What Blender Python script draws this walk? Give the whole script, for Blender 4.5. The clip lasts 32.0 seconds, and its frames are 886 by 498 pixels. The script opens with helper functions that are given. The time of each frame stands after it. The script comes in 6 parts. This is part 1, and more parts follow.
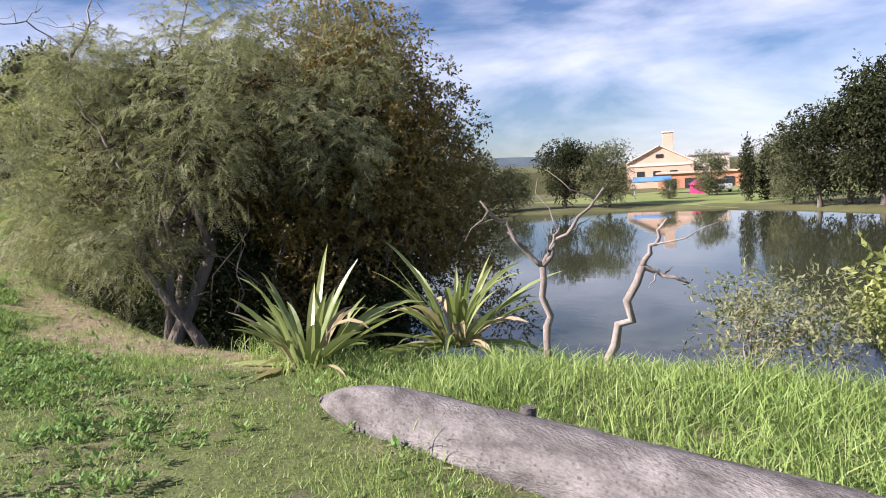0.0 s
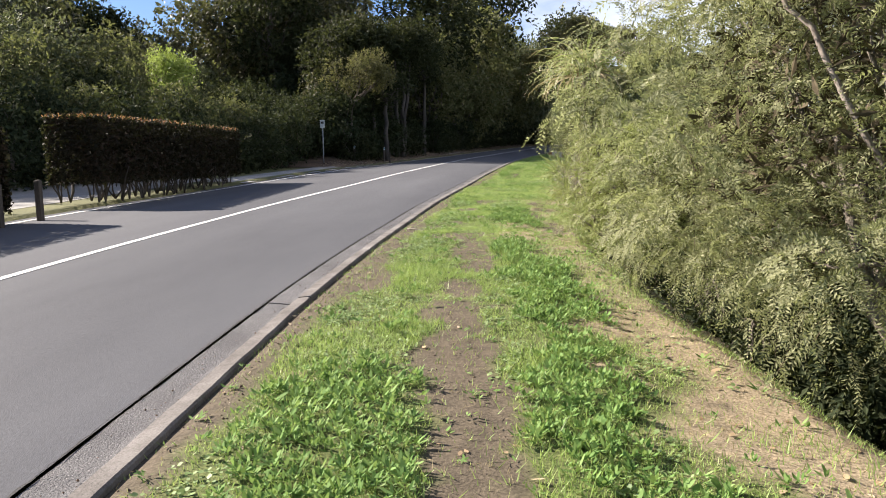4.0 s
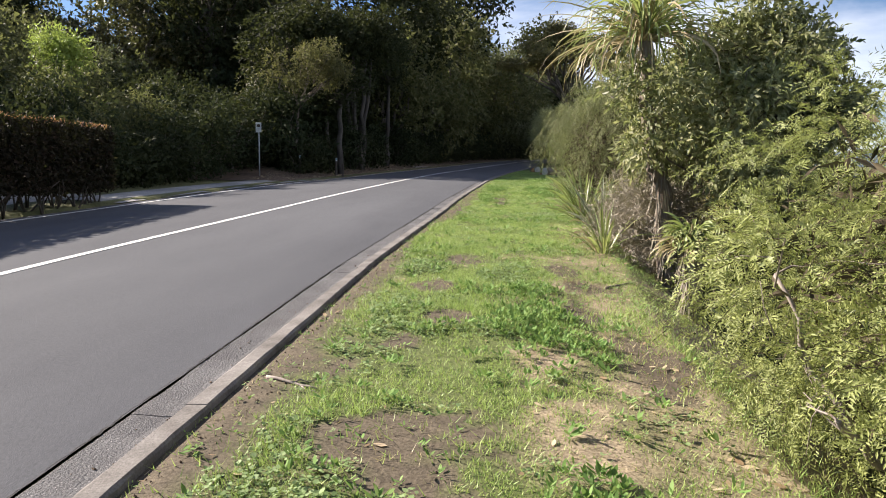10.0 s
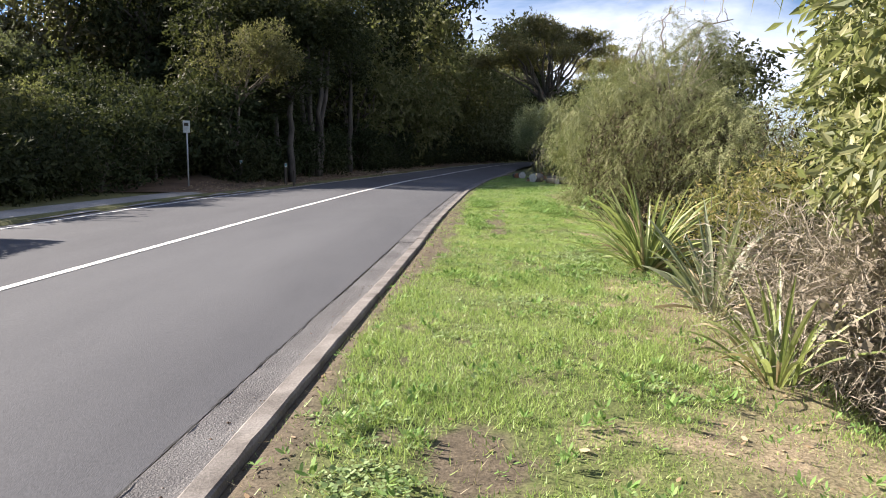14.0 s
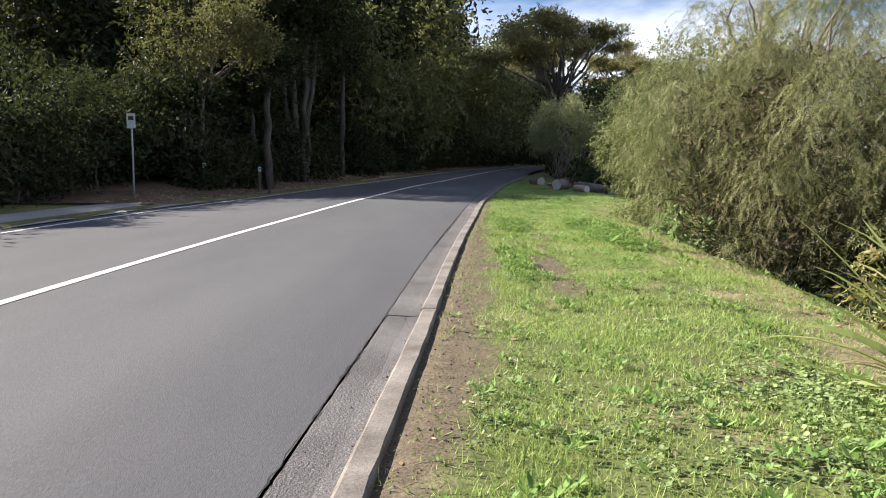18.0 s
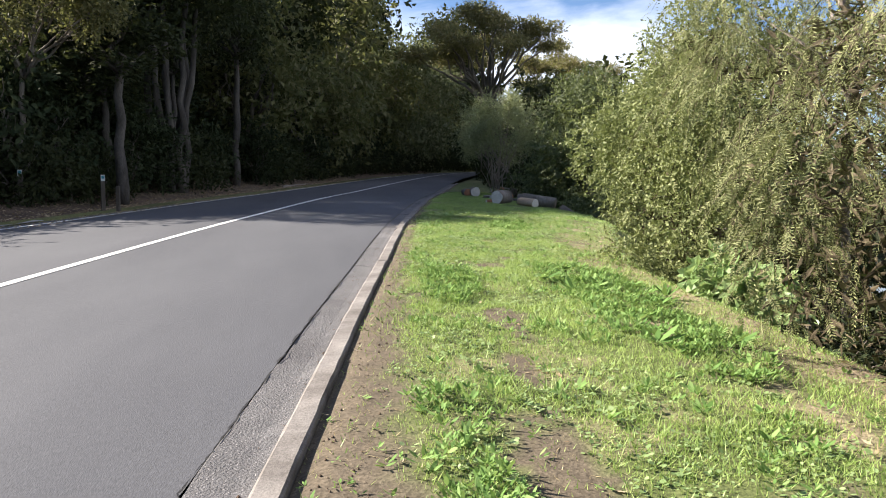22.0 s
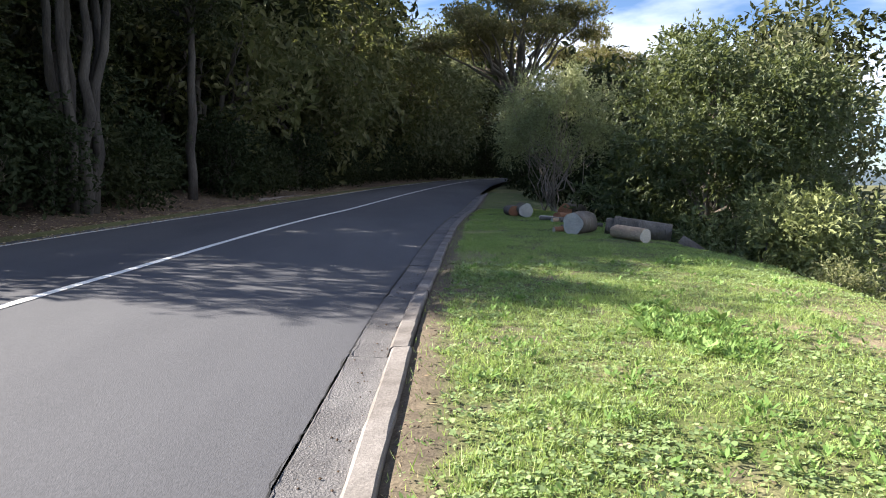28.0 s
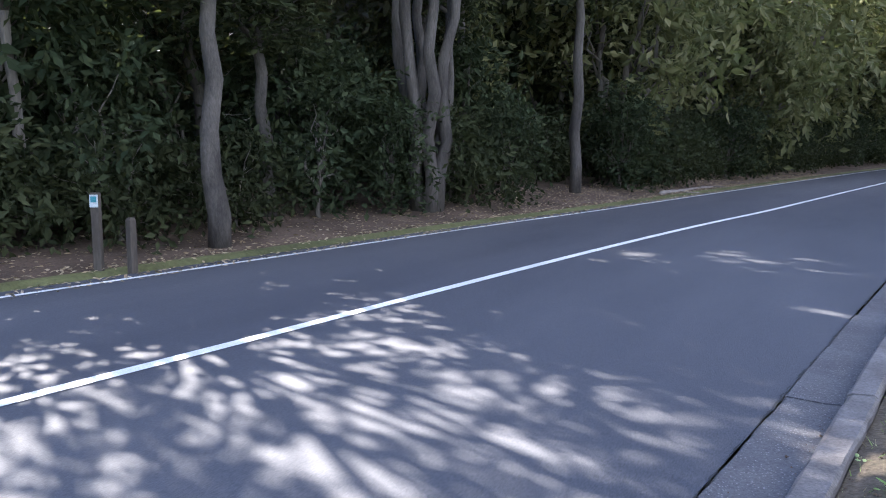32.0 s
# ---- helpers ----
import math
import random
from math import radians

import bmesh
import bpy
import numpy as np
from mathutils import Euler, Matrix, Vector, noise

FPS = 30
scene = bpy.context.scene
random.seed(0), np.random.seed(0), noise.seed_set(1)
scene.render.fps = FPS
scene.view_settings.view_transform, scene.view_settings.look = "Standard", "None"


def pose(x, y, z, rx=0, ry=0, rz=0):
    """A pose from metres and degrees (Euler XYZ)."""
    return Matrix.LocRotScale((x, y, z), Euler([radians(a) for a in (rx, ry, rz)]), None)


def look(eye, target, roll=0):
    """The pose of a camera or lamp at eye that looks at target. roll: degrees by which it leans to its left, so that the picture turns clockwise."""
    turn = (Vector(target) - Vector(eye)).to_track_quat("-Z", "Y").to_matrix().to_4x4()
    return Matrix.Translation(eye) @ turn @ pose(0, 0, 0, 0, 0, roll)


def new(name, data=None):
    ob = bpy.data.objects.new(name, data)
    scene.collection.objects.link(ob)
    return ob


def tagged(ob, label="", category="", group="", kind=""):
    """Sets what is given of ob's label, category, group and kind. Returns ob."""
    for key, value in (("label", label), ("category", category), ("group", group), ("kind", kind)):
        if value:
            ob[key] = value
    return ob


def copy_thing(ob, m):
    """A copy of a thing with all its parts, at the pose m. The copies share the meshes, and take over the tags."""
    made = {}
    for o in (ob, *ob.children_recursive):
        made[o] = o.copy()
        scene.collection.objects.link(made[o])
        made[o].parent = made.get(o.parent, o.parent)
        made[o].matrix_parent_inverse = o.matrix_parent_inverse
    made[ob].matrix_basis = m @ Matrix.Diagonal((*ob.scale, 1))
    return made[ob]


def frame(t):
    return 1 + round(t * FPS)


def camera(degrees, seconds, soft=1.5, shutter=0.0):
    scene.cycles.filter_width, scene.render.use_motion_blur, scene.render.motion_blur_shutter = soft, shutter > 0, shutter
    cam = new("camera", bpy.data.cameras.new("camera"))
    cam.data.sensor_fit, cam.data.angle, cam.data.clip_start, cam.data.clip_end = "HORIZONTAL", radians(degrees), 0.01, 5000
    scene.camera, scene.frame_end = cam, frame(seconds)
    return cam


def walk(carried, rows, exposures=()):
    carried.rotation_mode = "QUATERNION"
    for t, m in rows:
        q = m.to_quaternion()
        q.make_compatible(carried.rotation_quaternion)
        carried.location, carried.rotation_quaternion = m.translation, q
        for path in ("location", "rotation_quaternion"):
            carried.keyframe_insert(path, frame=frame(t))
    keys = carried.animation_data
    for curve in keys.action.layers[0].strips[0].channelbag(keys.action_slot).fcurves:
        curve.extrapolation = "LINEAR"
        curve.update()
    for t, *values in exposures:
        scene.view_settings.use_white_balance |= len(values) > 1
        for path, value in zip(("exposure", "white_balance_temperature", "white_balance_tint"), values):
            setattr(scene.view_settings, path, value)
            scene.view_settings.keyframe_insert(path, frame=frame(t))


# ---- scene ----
# ---- camera ----
cam = camera(62.5, 32.0, soft=1.0)
PATH = [
    (0, (1.122, 2.554, 1.641), (2.172, 4.238, 1.445), -3.10),
    (0.5, (1.051, 3.003, 1.601), (1.761, 4.856, 1.405), -2.46),
    (0.6, (1.034, 3.099, 1.591), (1.689, 4.972, 1.395), -2.31),
    (1, (0.888, 3.535, 1.560), (1.277, 5.482, 1.375), -0.65),
    (1.5, (0.794, 4.113, 1.566), (0.900, 6.092, 1.356), -1.21),
    (2, (0.742, 4.724, 1.582), (0.783, 6.704, 1.359), -1.05),
    (2.5, (0.693, 5.342, 1.603), (0.684, 7.321, 1.370), -1.27),
    (3, (0.667, 5.945, 1.631), (0.566, 7.919, 1.387), -1.10),
    (3.5, (0.630, 6.532, 1.658), (0.482, 8.504, 1.415), -1.02),
    (4, (0.553, 7.137, 1.682), (0.374, 9.106, 1.437), -0.97),
    (4.5, (0.480, 7.748, 1.688), (0.281, 9.715, 1.444), -0.68),
    (6.5, (0.309, 10.262, 1.789), (0.085, 12.227, 1.552), -0.07),
    (7, (0.234, 10.846, 1.796), (0.007, 12.811, 1.560), -0.11),
    (7.5, (0.163, 11.409, 1.786), (-0.086, 13.372, 1.553), -0.12),
    (8, (0.124, 11.968, 1.794), (-0.143, 13.929, 1.565), -0.07),
    (8.5, (0.117, 12.557, 1.809), (-0.159, 14.517, 1.581), 0.21),
    (9, (0.106, 13.195, 1.816), (-0.179, 15.154, 1.592), 0.36),
    (9.5, (0.134, 13.884, 1.797), (-0.010, 15.860, 1.581), 0.45),
    (10, (0.153, 14.621, 1.784), (0.062, 16.601, 1.573), 0.40),
    (10.5, (0.179, 15.380, 1.787), (0.102, 17.360, 1.581), 0.16),
    (11, (0.182, 16.136, 1.802), (0.139, 18.119, 1.601), 0.12),
    (11.5, (0.163, 16.897, 1.826), (0.135, 18.880, 1.629), 0.01),
    (12, (0.138, 17.631, 1.831), (0.123, 19.615, 1.634), 0.30),
    (12.5, (0.069, 18.369, 1.848), (0.058, 20.352, 1.652), 0.27),
    (13, (0.000, 19.080, 1.879), (-0.009, 21.064, 1.685), 0.36),
    (13.5, (-0.058, 19.787, 1.918), (-0.066, 21.770, 1.717), 0.25),
    (14, (-0.134, 20.489, 1.965), (-0.146, 22.472, 1.762), 0.06),
    (14.5, (-0.178, 21.189, 2.022), (-0.190, 23.171, 1.821), 0.49),
    (16.5, (-0.215, 23.742, 2.076), (-0.255, 25.725, 1.878), 0.27),
    (17, (-0.274, 24.459, 2.059), (-0.301, 26.443, 1.865), 0.39),
    (17.5, (-0.348, 25.195, 2.044), (-0.365, 27.179, 1.852), 0.34),
    (18, (-0.398, 25.926, 2.047), (-0.411, 27.910, 1.854), 0.16),
    (18.5, (-0.401, 26.643, 2.073), (-0.411, 28.627, 1.883), 0.19),
    (19, (-0.340, 27.337, 2.121), (-0.349, 29.322, 1.934), -0.00),
    (19.5, (-0.219, 28.021, 2.131), (-0.142, 30.004, 1.938), 0.16),
    (20, (-0.122, 28.748, 2.123), (-0.005, 30.729, 1.936), 0.07),
    (20.5, (0.002, 29.502, 2.108), (0.141, 31.482, 1.919), 0.03),
    (21, (0.067, 30.276, 2.133), (0.240, 32.253, 1.946), 0.17),
    (21.5, (0.048, 31.031, 2.178), (0.230, 33.009, 1.998), 0.04),
    (22, (0.020, 31.765, 2.206), (0.206, 33.743, 2.029), 0.16),
    (22.5, (-0.004, 32.479, 2.205), (0.179, 34.457, 2.031), 0.20),
    (23, (-0.000, 33.172, 2.220), (0.178, 35.151, 2.050), 0.12),
    (23.5, (0.017, 33.875, 2.254), (0.189, 35.854, 2.087), -0.09),
    (24, (0.040, 34.594, 2.304), (0.207, 36.574, 2.137), -0.29),
    (24.5, (0.087, 35.346, 2.328), (0.252, 37.326, 2.160), -0.35),
    (25, (0.140, 36.106, 2.343), (0.299, 38.087, 2.177), -0.37),
    (25.5, (0.226, 36.865, 2.357), (0.382, 38.845, 2.189), -0.53),
    (26, (0.273, 37.636, 2.405), (0.426, 39.617, 2.236), -0.36),
    (26.5, (0.325, 38.396, 2.456), (0.471, 40.377, 2.288), -0.76),
    (28.5, (0.521, 41.426, 2.426), (0.651, 43.410, 2.266), 0.24),
    (29, (0.646, 42.126, 2.443), (0.751, 44.111, 2.283), 0.12),
    (29.5, (0.749, 42.826, 2.481), (0.836, 44.812, 2.320), 0.19),
    (30, (0.833, 43.510, 2.532), (0.898, 45.497, 2.374), 0.15),
    (30.5, (0.954, 44.153, 2.560), (0.968, 46.141, 2.400), 0.07),
    (31, (1.021, 44.784, 2.594), (0.848, 46.763, 2.426), 0.08),
    (31.3, (1.024, 45.159, 2.625), (0.683, 47.117, 2.455), -0.64),
    (31.5, (1.024, 45.409, 2.633), (0.518, 47.329, 2.455), -0.25),
    (31.7, (1.019, 45.662, 2.629), (0.356, 47.534, 2.445), -0.28),
    (32, (1.010, 46.048, 2.618), (0.003, 47.757, 2.417), -0.31),
]
walk(cam, [(t, look(eye, target, roll)) for t, eye, target, roll in PATH],
     exposures=[(0, 1.28, 6300, 22), (1.2, 1.57, 6700, 15), (2.2, 1.75, 6800, 13), (4, 1.68, 6800, 14), (9, 1.52, 6800, 14), (13, 1.78, 6800, 14), (18, 1.72, 6800, 12), (23, 1.98, 6700, 12), (28.5, 2.16, 6600, 12), (30, 2.5, 6400, 12), (31, 3.1, 6400, 11), (32, 3.5, 6200, 15)])

# ---- world, sun ----
SUN_AZ, SUN_EL = radians(70), radians(31)          # to the left of +y, above the horizon
to_sun = Vector((-math.sin(SUN_AZ) * math.cos(SUN_EL), math.cos(SUN_AZ) * math.cos(SUN_EL), math.sin(SUN_EL)))
world = bpy.data.worlds.new("sky")
scene.world = world
world.use_nodes = True
wt = world.node_tree
wt.nodes.clear()


def wn(kind, **put):
    n = wt.nodes.new(kind)
    for k, v in put.items():
        n.inputs[k].default_value = v
    return n


sky = wt.nodes.new("ShaderNodeTexSky")
sky.sky_type, sky.sun_disc = "NISHITA", False
sky.sun_elevation, sky.sun_rotation = SUN_EL, -SUN_AZ
sky.air_density, sky.dust_density, sky.ozone_density = 1.0, 0.1, 3.0
coord = wt.nodes.new("ShaderNodeTexCoord")
stretch = wn("ShaderNodeMapping", Scale=(1.2, 1.2, 4.0), Location=(3.1, 0.4, 0.2))
cloud = wn("ShaderNodeTexNoise", Scale=2.2, Detail=7.0, Roughness=0.55, Distortion=0.3)
ramp = wt.nodes.new("ShaderNodeValToRGB")
ramp.color_ramp.elements[0].position, ramp.color_ramp.elements[1].position = 0.42, 0.86
mixc = wt.nodes.new("ShaderNodeMix")
mixc.data_type = "RGBA"
mixc.inputs["B"].default_value = (17.0, 17.6, 19.0, 1)
back = wn("ShaderNodeBackground", Strength=0.034)
outw = wt.nodes.new("ShaderNodeOutputWorld")
wt.links.new(coord.outputs["Generated"], stretch.inputs["Vector"])
wt.links.new(stretch.outputs["Vector"], cloud.inputs["Vector"])
side = wt.nodes.new("ShaderNodeSeparateXYZ")
bank = wt.nodes.new("ShaderNodeMath")
bank.operation = "MULTIPLY_ADD"
bank.inputs[1].default_value = 0.16
lean = wt.nodes.new("ShaderNodeMath")
lean.operation = "SUBTRACT"
lean.inputs[1].default_value = 0.06
wt.links.new(coord.outputs["Generated"], side.inputs["Vector"])
wt.links.new(side.outputs["X"], bank.inputs[0])
wt.links.new(cloud.outputs["Fac"], bank.inputs[2])
wt.links.new(bank.outputs[0], lean.inputs[0])
wt.links.new(lean.outputs[0], ramp.inputs["Fac"])          # thicker cloud over the pond
wt.links.new(ramp.outputs["Color"], mixc.inputs["Factor"])
tint = wt.nodes.new("ShaderNodeMix")
tint.data_type, tint.blend_type = "RGBA", "MULTIPLY"
tint.inputs["Factor"].default_value = 1.0
tint.inputs["B"].default_value = (1.02, 1.14, 1.36, 1)
wt.links.new(sky.outputs["Color"], tint.inputs["A"])
wt.links.new(tint.outputs["Result"], mixc.inputs["A"])
wt.links.new(mixc.outputs["Result"], back.inputs["Color"])
wt.links.new(back.outputs["Background"], outw.inputs["Surface"])
sun = new("sun", bpy.data.lights.new("sun", "SUN"))
sun.data.energy, sun.data.angle, sun.data.color = 5.0, radians(0.53), (1.0, 0.94, 0.84)
sun.matrix_world = look(to_sun * 60, (0, 0, 0))


# ---- materials ----
def nodes_of(name):
    m = bpy.data.materials.new(name)
    m.use_nodes = True
    t = m.node_tree
    return m, t, t.nodes["Principled BSDF"]


def ramp_node(t, stops):
    r = t.nodes.new("ShaderNodeValToRGB")
    e = r.color_ramp.elements
    while len(e) < len(stops):
        e.new(0.5)
    for k, (p, c) in enumerate(stops):
        e[k].position, e[k].color = p, (*c, 1)
    return r


def noise_node(t, scale, detail=4.0, rough=0.55, stretched=None):
    n = t.nodes.new("ShaderNodeTexNoise")
    n.inputs["Scale"].default_value, n.inputs["Detail"].default_value, n.inputs["Roughness"].default_value = scale, detail, rough
    c = t.nodes.new("ShaderNodeTexCoord")
    if stretched:
        mp = t.nodes.new("ShaderNodeMapping")
        mp.inputs["Scale"].default_value = stretched
        t.links.new(c.outputs["Object"], mp.inputs["Vector"])
        t.links.new(mp.outputs["Vector"], n.inputs["Vector"])
    else:
        t.links.new(c.outputs["Object"], n.inputs["Vector"])
    return n


def mixed(t, a, b, fac, blend="MIX"):
    m = t.nodes.new("ShaderNodeMix")
    m.data_type, m.blend_type = "RGBA", blend
    for key, v in (("A", a), ("B", b)):
        if isinstance(v, tuple):
            m.inputs[key].default_value = (*v, 1)
        else:
            t.links.new(v, m.inputs[key])
    if isinstance(fac, (int, float)):
        m.inputs["Factor"].default_value = fac
    else:
        t.links.new(fac, m.inputs["Factor"])
    return m.outputs["Result"]


def surface(name, lo, hi, fine=60.0, broad=1.2, rough=0.85, bump=0.4, depth=0.01, stretched=None, spec=0.3, speck=None):
    """A rough two-scale surface: a broad stain between two colours, a fine grain on it, and relief."""
    m, t, p = nodes_of(name)
    b, g = noise_node(t, broad, 5.0, 0.6, stretched), noise_node(t, fine, 3.0, 0.6, stretched)
    base = ramp_node(t, [(0.3, lo), (0.7, hi)])
    t.links.new(b.outputs["Fac"], base.inputs["Fac"])
    grain = ramp_node(t, [(0.25, (0.55, 0.55, 0.55)), (0.75, (1.3, 1.3, 1.3))])
    t.links.new(g.outputs["Fac"], grain.inputs["Fac"])
    col = mixed(t, base.outputs["Color"], grain.outputs["Color"], 0.75, "MULTIPLY")
    if speck:
        v = t.nodes.new("ShaderNodeTexVoronoi")
        v.inputs["Scale"].default_value = speck[0]
        c = t.nodes.new("ShaderNodeTexCoord")
        t.links.new(c.outputs["Object"], v.inputs["Vector"])
        r = ramp_node(t, [(0.0, (1, 1, 1)), (speck[2], (0, 0, 0))])
        t.links.new(v.outputs["Distance"], r.inputs["Fac"])
        col = mixed(t, col, speck[1], r.outputs["Color"])
    t.links.new(col, p.inputs["Base Color"])
    p.inputs["Roughness"].default_value, p.inputs["Specular IOR Level"].default_value = rough, spec
    bp = t.nodes.new("ShaderNodeBump")
    bp.inputs["Strength"].default_value, bp.inputs["Distance"].default_value = bump, depth
    t.links.new(g.outputs["Fac"], bp.inputs["Height"])
    t.links.new(bp.outputs["Normal"], p.inputs["Normal"])
    return m


def leafy(name, a, b, c, thin=0.35, rough=0.5, spec=0.35):
    """Leaves: each its own tint between three colours, letting some light through."""
    m, t, p = nodes_of(name)
    g = t.nodes.new("ShaderNodeNewGeometry")
    n = noise_node(t, 0.9, 2.0)
    add = t.nodes.new("ShaderNodeMath")
    add.operation = "MULTIPLY_ADD"
    add.inputs[1].default_value, add.inputs[2].default_value = 0.6, -0.08
    t.links.new(g.outputs["Random Per Island"], add.inputs[0])
    sm = t.nodes.new("ShaderNodeMath")
    sm.operation = "MULTIPLY_ADD"
    sm.inputs[1].default_value = 0.5
    t.links.new(n.outputs["Fac"], sm.inputs[0])
    t.links.new(add.outputs[0], sm.inputs[2])
    r = ramp_node(t, [(0.05, a), (0.45, b), (0.9, c)])
    t.links.new(sm.outputs[0], r.inputs["Fac"])
    t.links.new(r.outputs["Color"], p.inputs["Base Color"])
    p.inputs["Roughness"].default_value, p.inputs["Specular IOR Level"].default_value = rough, spec
    tr = t.nodes.new("ShaderNodeBsdfTranslucent")
    t.links.new(mixed(t, r.outputs["Color"], (0.75, 0.9, 0.25), 0.18), tr.inputs["Color"])
    ms = t.nodes.new("ShaderNodeMixShader")
    ms.inputs["Fac"].default_value = thin
    t.links.new(p.outputs["BSDF"], ms.inputs[1])
    t.links.new(tr.outputs["BSDF"], ms.inputs[2])
    t.links.new(ms.outputs["Shader"], t.nodes["Material Output"].inputs["Surface"])
    return m


M = {}
M["asphalt"] = surface("asphalt", (0.065, 0.067, 0.076), (0.103, 0.105, 0.115), 180.0, 0.35, 0.92, 0.5, 0.004, (1, 0.25, 1), 0.15, (160.0, (0.16, 0.16, 0.165), 0.18))
M["tar"] = surface("tar", (0.012, 0.012, 0.013), (0.03, 0.03, 0.03), 90.0, 2.0, 0.7)
M["kerb"] = surface("kerb_concrete", (0.095, 0.083, 0.075), (0.238, 0.219, 0.205), 70.0, 2.6, 0.9, 0.6, 0.006, None, 0.25, (90.0, (0.08, 0.075, 0.07), 0.2))
M["channel"] = surface("channel_concrete", (0.085, 0.082, 0.085), (0.15, 0.146, 0.148), 75.0, 1.3, 0.9, 1.0, 0.012, None, 0.25, (60.0, (0.33, 0.31, 0.31), 0.28))
M["paint"] = surface("road_paint", (0.62, 0.62, 0.60), (0.80, 0.80, 0.78), 120.0, 2.0, 0.7, 0.3, 0.003)
M["gravel"] = surface("pale_gravel", (0.22, 0.21, 0.20), (0.34, 0.33, 0.31), 45.0, 0.6, 0.95, 0.8, 0.01)
M["litter"] = surface("leaf_litter", (0.06, 0.042, 0.03), (0.15, 0.105, 0.075), 22.0, 1.0, 0.95, 1.0, 0.03, None, 0.2, (16.0, (0.22, 0.16, 0.12), 0.22))
M["bark"] = surface("grey_bark", (0.09, 0.075, 0.06), (0.22, 0.19, 0.16), 26.0, 2.0, 0.95, 1.0, 0.03, (1, 1, 0.18))
# pale trunks of the wood, darkened here for the shade they stand in
M["shaded_pale_bark"] = surface("shaded_pale_bark", (0.03, 0.025, 0.021), (0.13, 0.112, 0.095), 30.0, 2.5, 0.9, 0.7, 0.02, (1, 1, 0.25))
M["dead_wood"] = surface("dead_branch_bark", (0.16, 0.13, 0.11), (0.36, 0.31, 0.28), 24.0, 4.0, 0.9, 0.8, 0.01, (1, 1, 0.3), 0.2, (22.0, (0.16, 0.11, 0.09), 0.3))
M["shag"] = surface("shaggy_bark", (0.10, 0.075, 0.058), (0.30, 0.25, 0.20), 40.0, 3.0, 0.95, 1.0, 0.02, (1, 1, 0.08))
M["timber"] = surface("weathered_timber", (0.06, 0.053, 0.05), (0.27, 0.25, 0.243), 60.0, 4.5, 0.92, 0.8, 0.02, (1.5, 0.5, 1.5), 0.2, (26.0, (0.07, 0.06, 0.056), 0.3))
M["rot"] = surface("rotten_red_wood", (0.16, 0.07, 0.04), (0.32, 0.15, 0.10), 40.0, 5.0)
M["cut"] = surface("sawn_wood_face", (0.54, 0.48, 0.41), (0.70, 0.64, 0.56), 60.0, 6.0, 0.85, 0.4)
M["peeled"] = surface("peeled_log", (0.42, 0.28, 0.17), (0.55, 0.40, 0.26), 30.0, 3.0, 0.8, 0.5, 0.01, (1, 0.2, 1))
M["redcut"] = surface("red_brown_wood", (0.30, 0.12, 0.06), (0.45, 0.22, 0.12), 40.0, 4.0)
M["post"] = surface("dark_post_timber", (0.05, 0.04, 0.032), (0.11, 0.09, 0.07), 40.0, 3.0, 0.9, 0.6, 0.01, (1, 1, 0.2))
M["steel"] = surface("galvanised_steel", (0.30, 0.31, 0.32), (0.42, 0.43, 0.44), 90.0, 6.0, 0.5, 0.1, 0.002)
M["plate"] = surface("sign_plate", (0.45, 0.47, 0.46), (0.6, 0.62, 0.6), 60.0, 8.0, 0.5, 0.1, 0.002)
M["blue"] = surface("blue_sign_print", (0.03, 0.18, 0.2), (0.05, 0.25, 0.3), 60.0, 8.0, 0.5, 0.1, 0.002)
M["white"] = surface("white_paint", (0.7, 0.7, 0.7), (0.82, 0.82, 0.8), 40.0, 2.0, 0.5, 0.1, 0.002)
M["peach"] = surface("peach_render", (0.60, 0.43, 0.32), (0.68, 0.50, 0.38), 8.0, 0.4, 0.9, 0.2)
M["cream"] = surface("cream_render", (0.66, 0.58, 0.48), (0.74, 0.66, 0.56), 8.0, 0.4, 0.9, 0.2)
M["terracotta"] = surface("terracotta_wall", (0.50, 0.22, 0.13), (0.58, 0.28, 0.17), 8.0, 0.4, 0.9, 0.2)
M["roof"] = surface("grey_roof_sheet", (0.35, 0.36, 0.37), (0.45, 0.46, 0.47), 8.0, 0.5, 0.6, 0.2)
M["pane"] = surface("dark_window", (0.03, 0.035, 0.04), (0.05, 0.055, 0.06), 8.0, 0.5, 0.15, 0.0)
M["tent_blue"] = surface("blue_awning", (0.10, 0.25, 0.5), (0.14, 0.32, 0.6), 8.0, 0.8, 0.7, 0.1)
M["pink"] = surface("pink_canopy", (0.72, 0.05, 0.22), (0.8, 0.08, 0.28), 8.0, 0.8, 0.7, 0.1)
M["rubber"] = surface("tyre_rubber", (0.02, 0.02, 0.02), (0.035, 0.035, 0.035), 40.0, 4.0)
M["lawn"] = surface("mown_lawn", (0.15, 0.19, 0.055), (0.24, 0.28, 0.09), 6.0, 0.3, 0.95, 0.5, 0.02)
M["hillgreen"] = surface("haze_blue_hill", (0.10, 0.14, 0.17), (0.14, 0.18, 0.21), 0.5, 0.02, 1.0, 0.0)
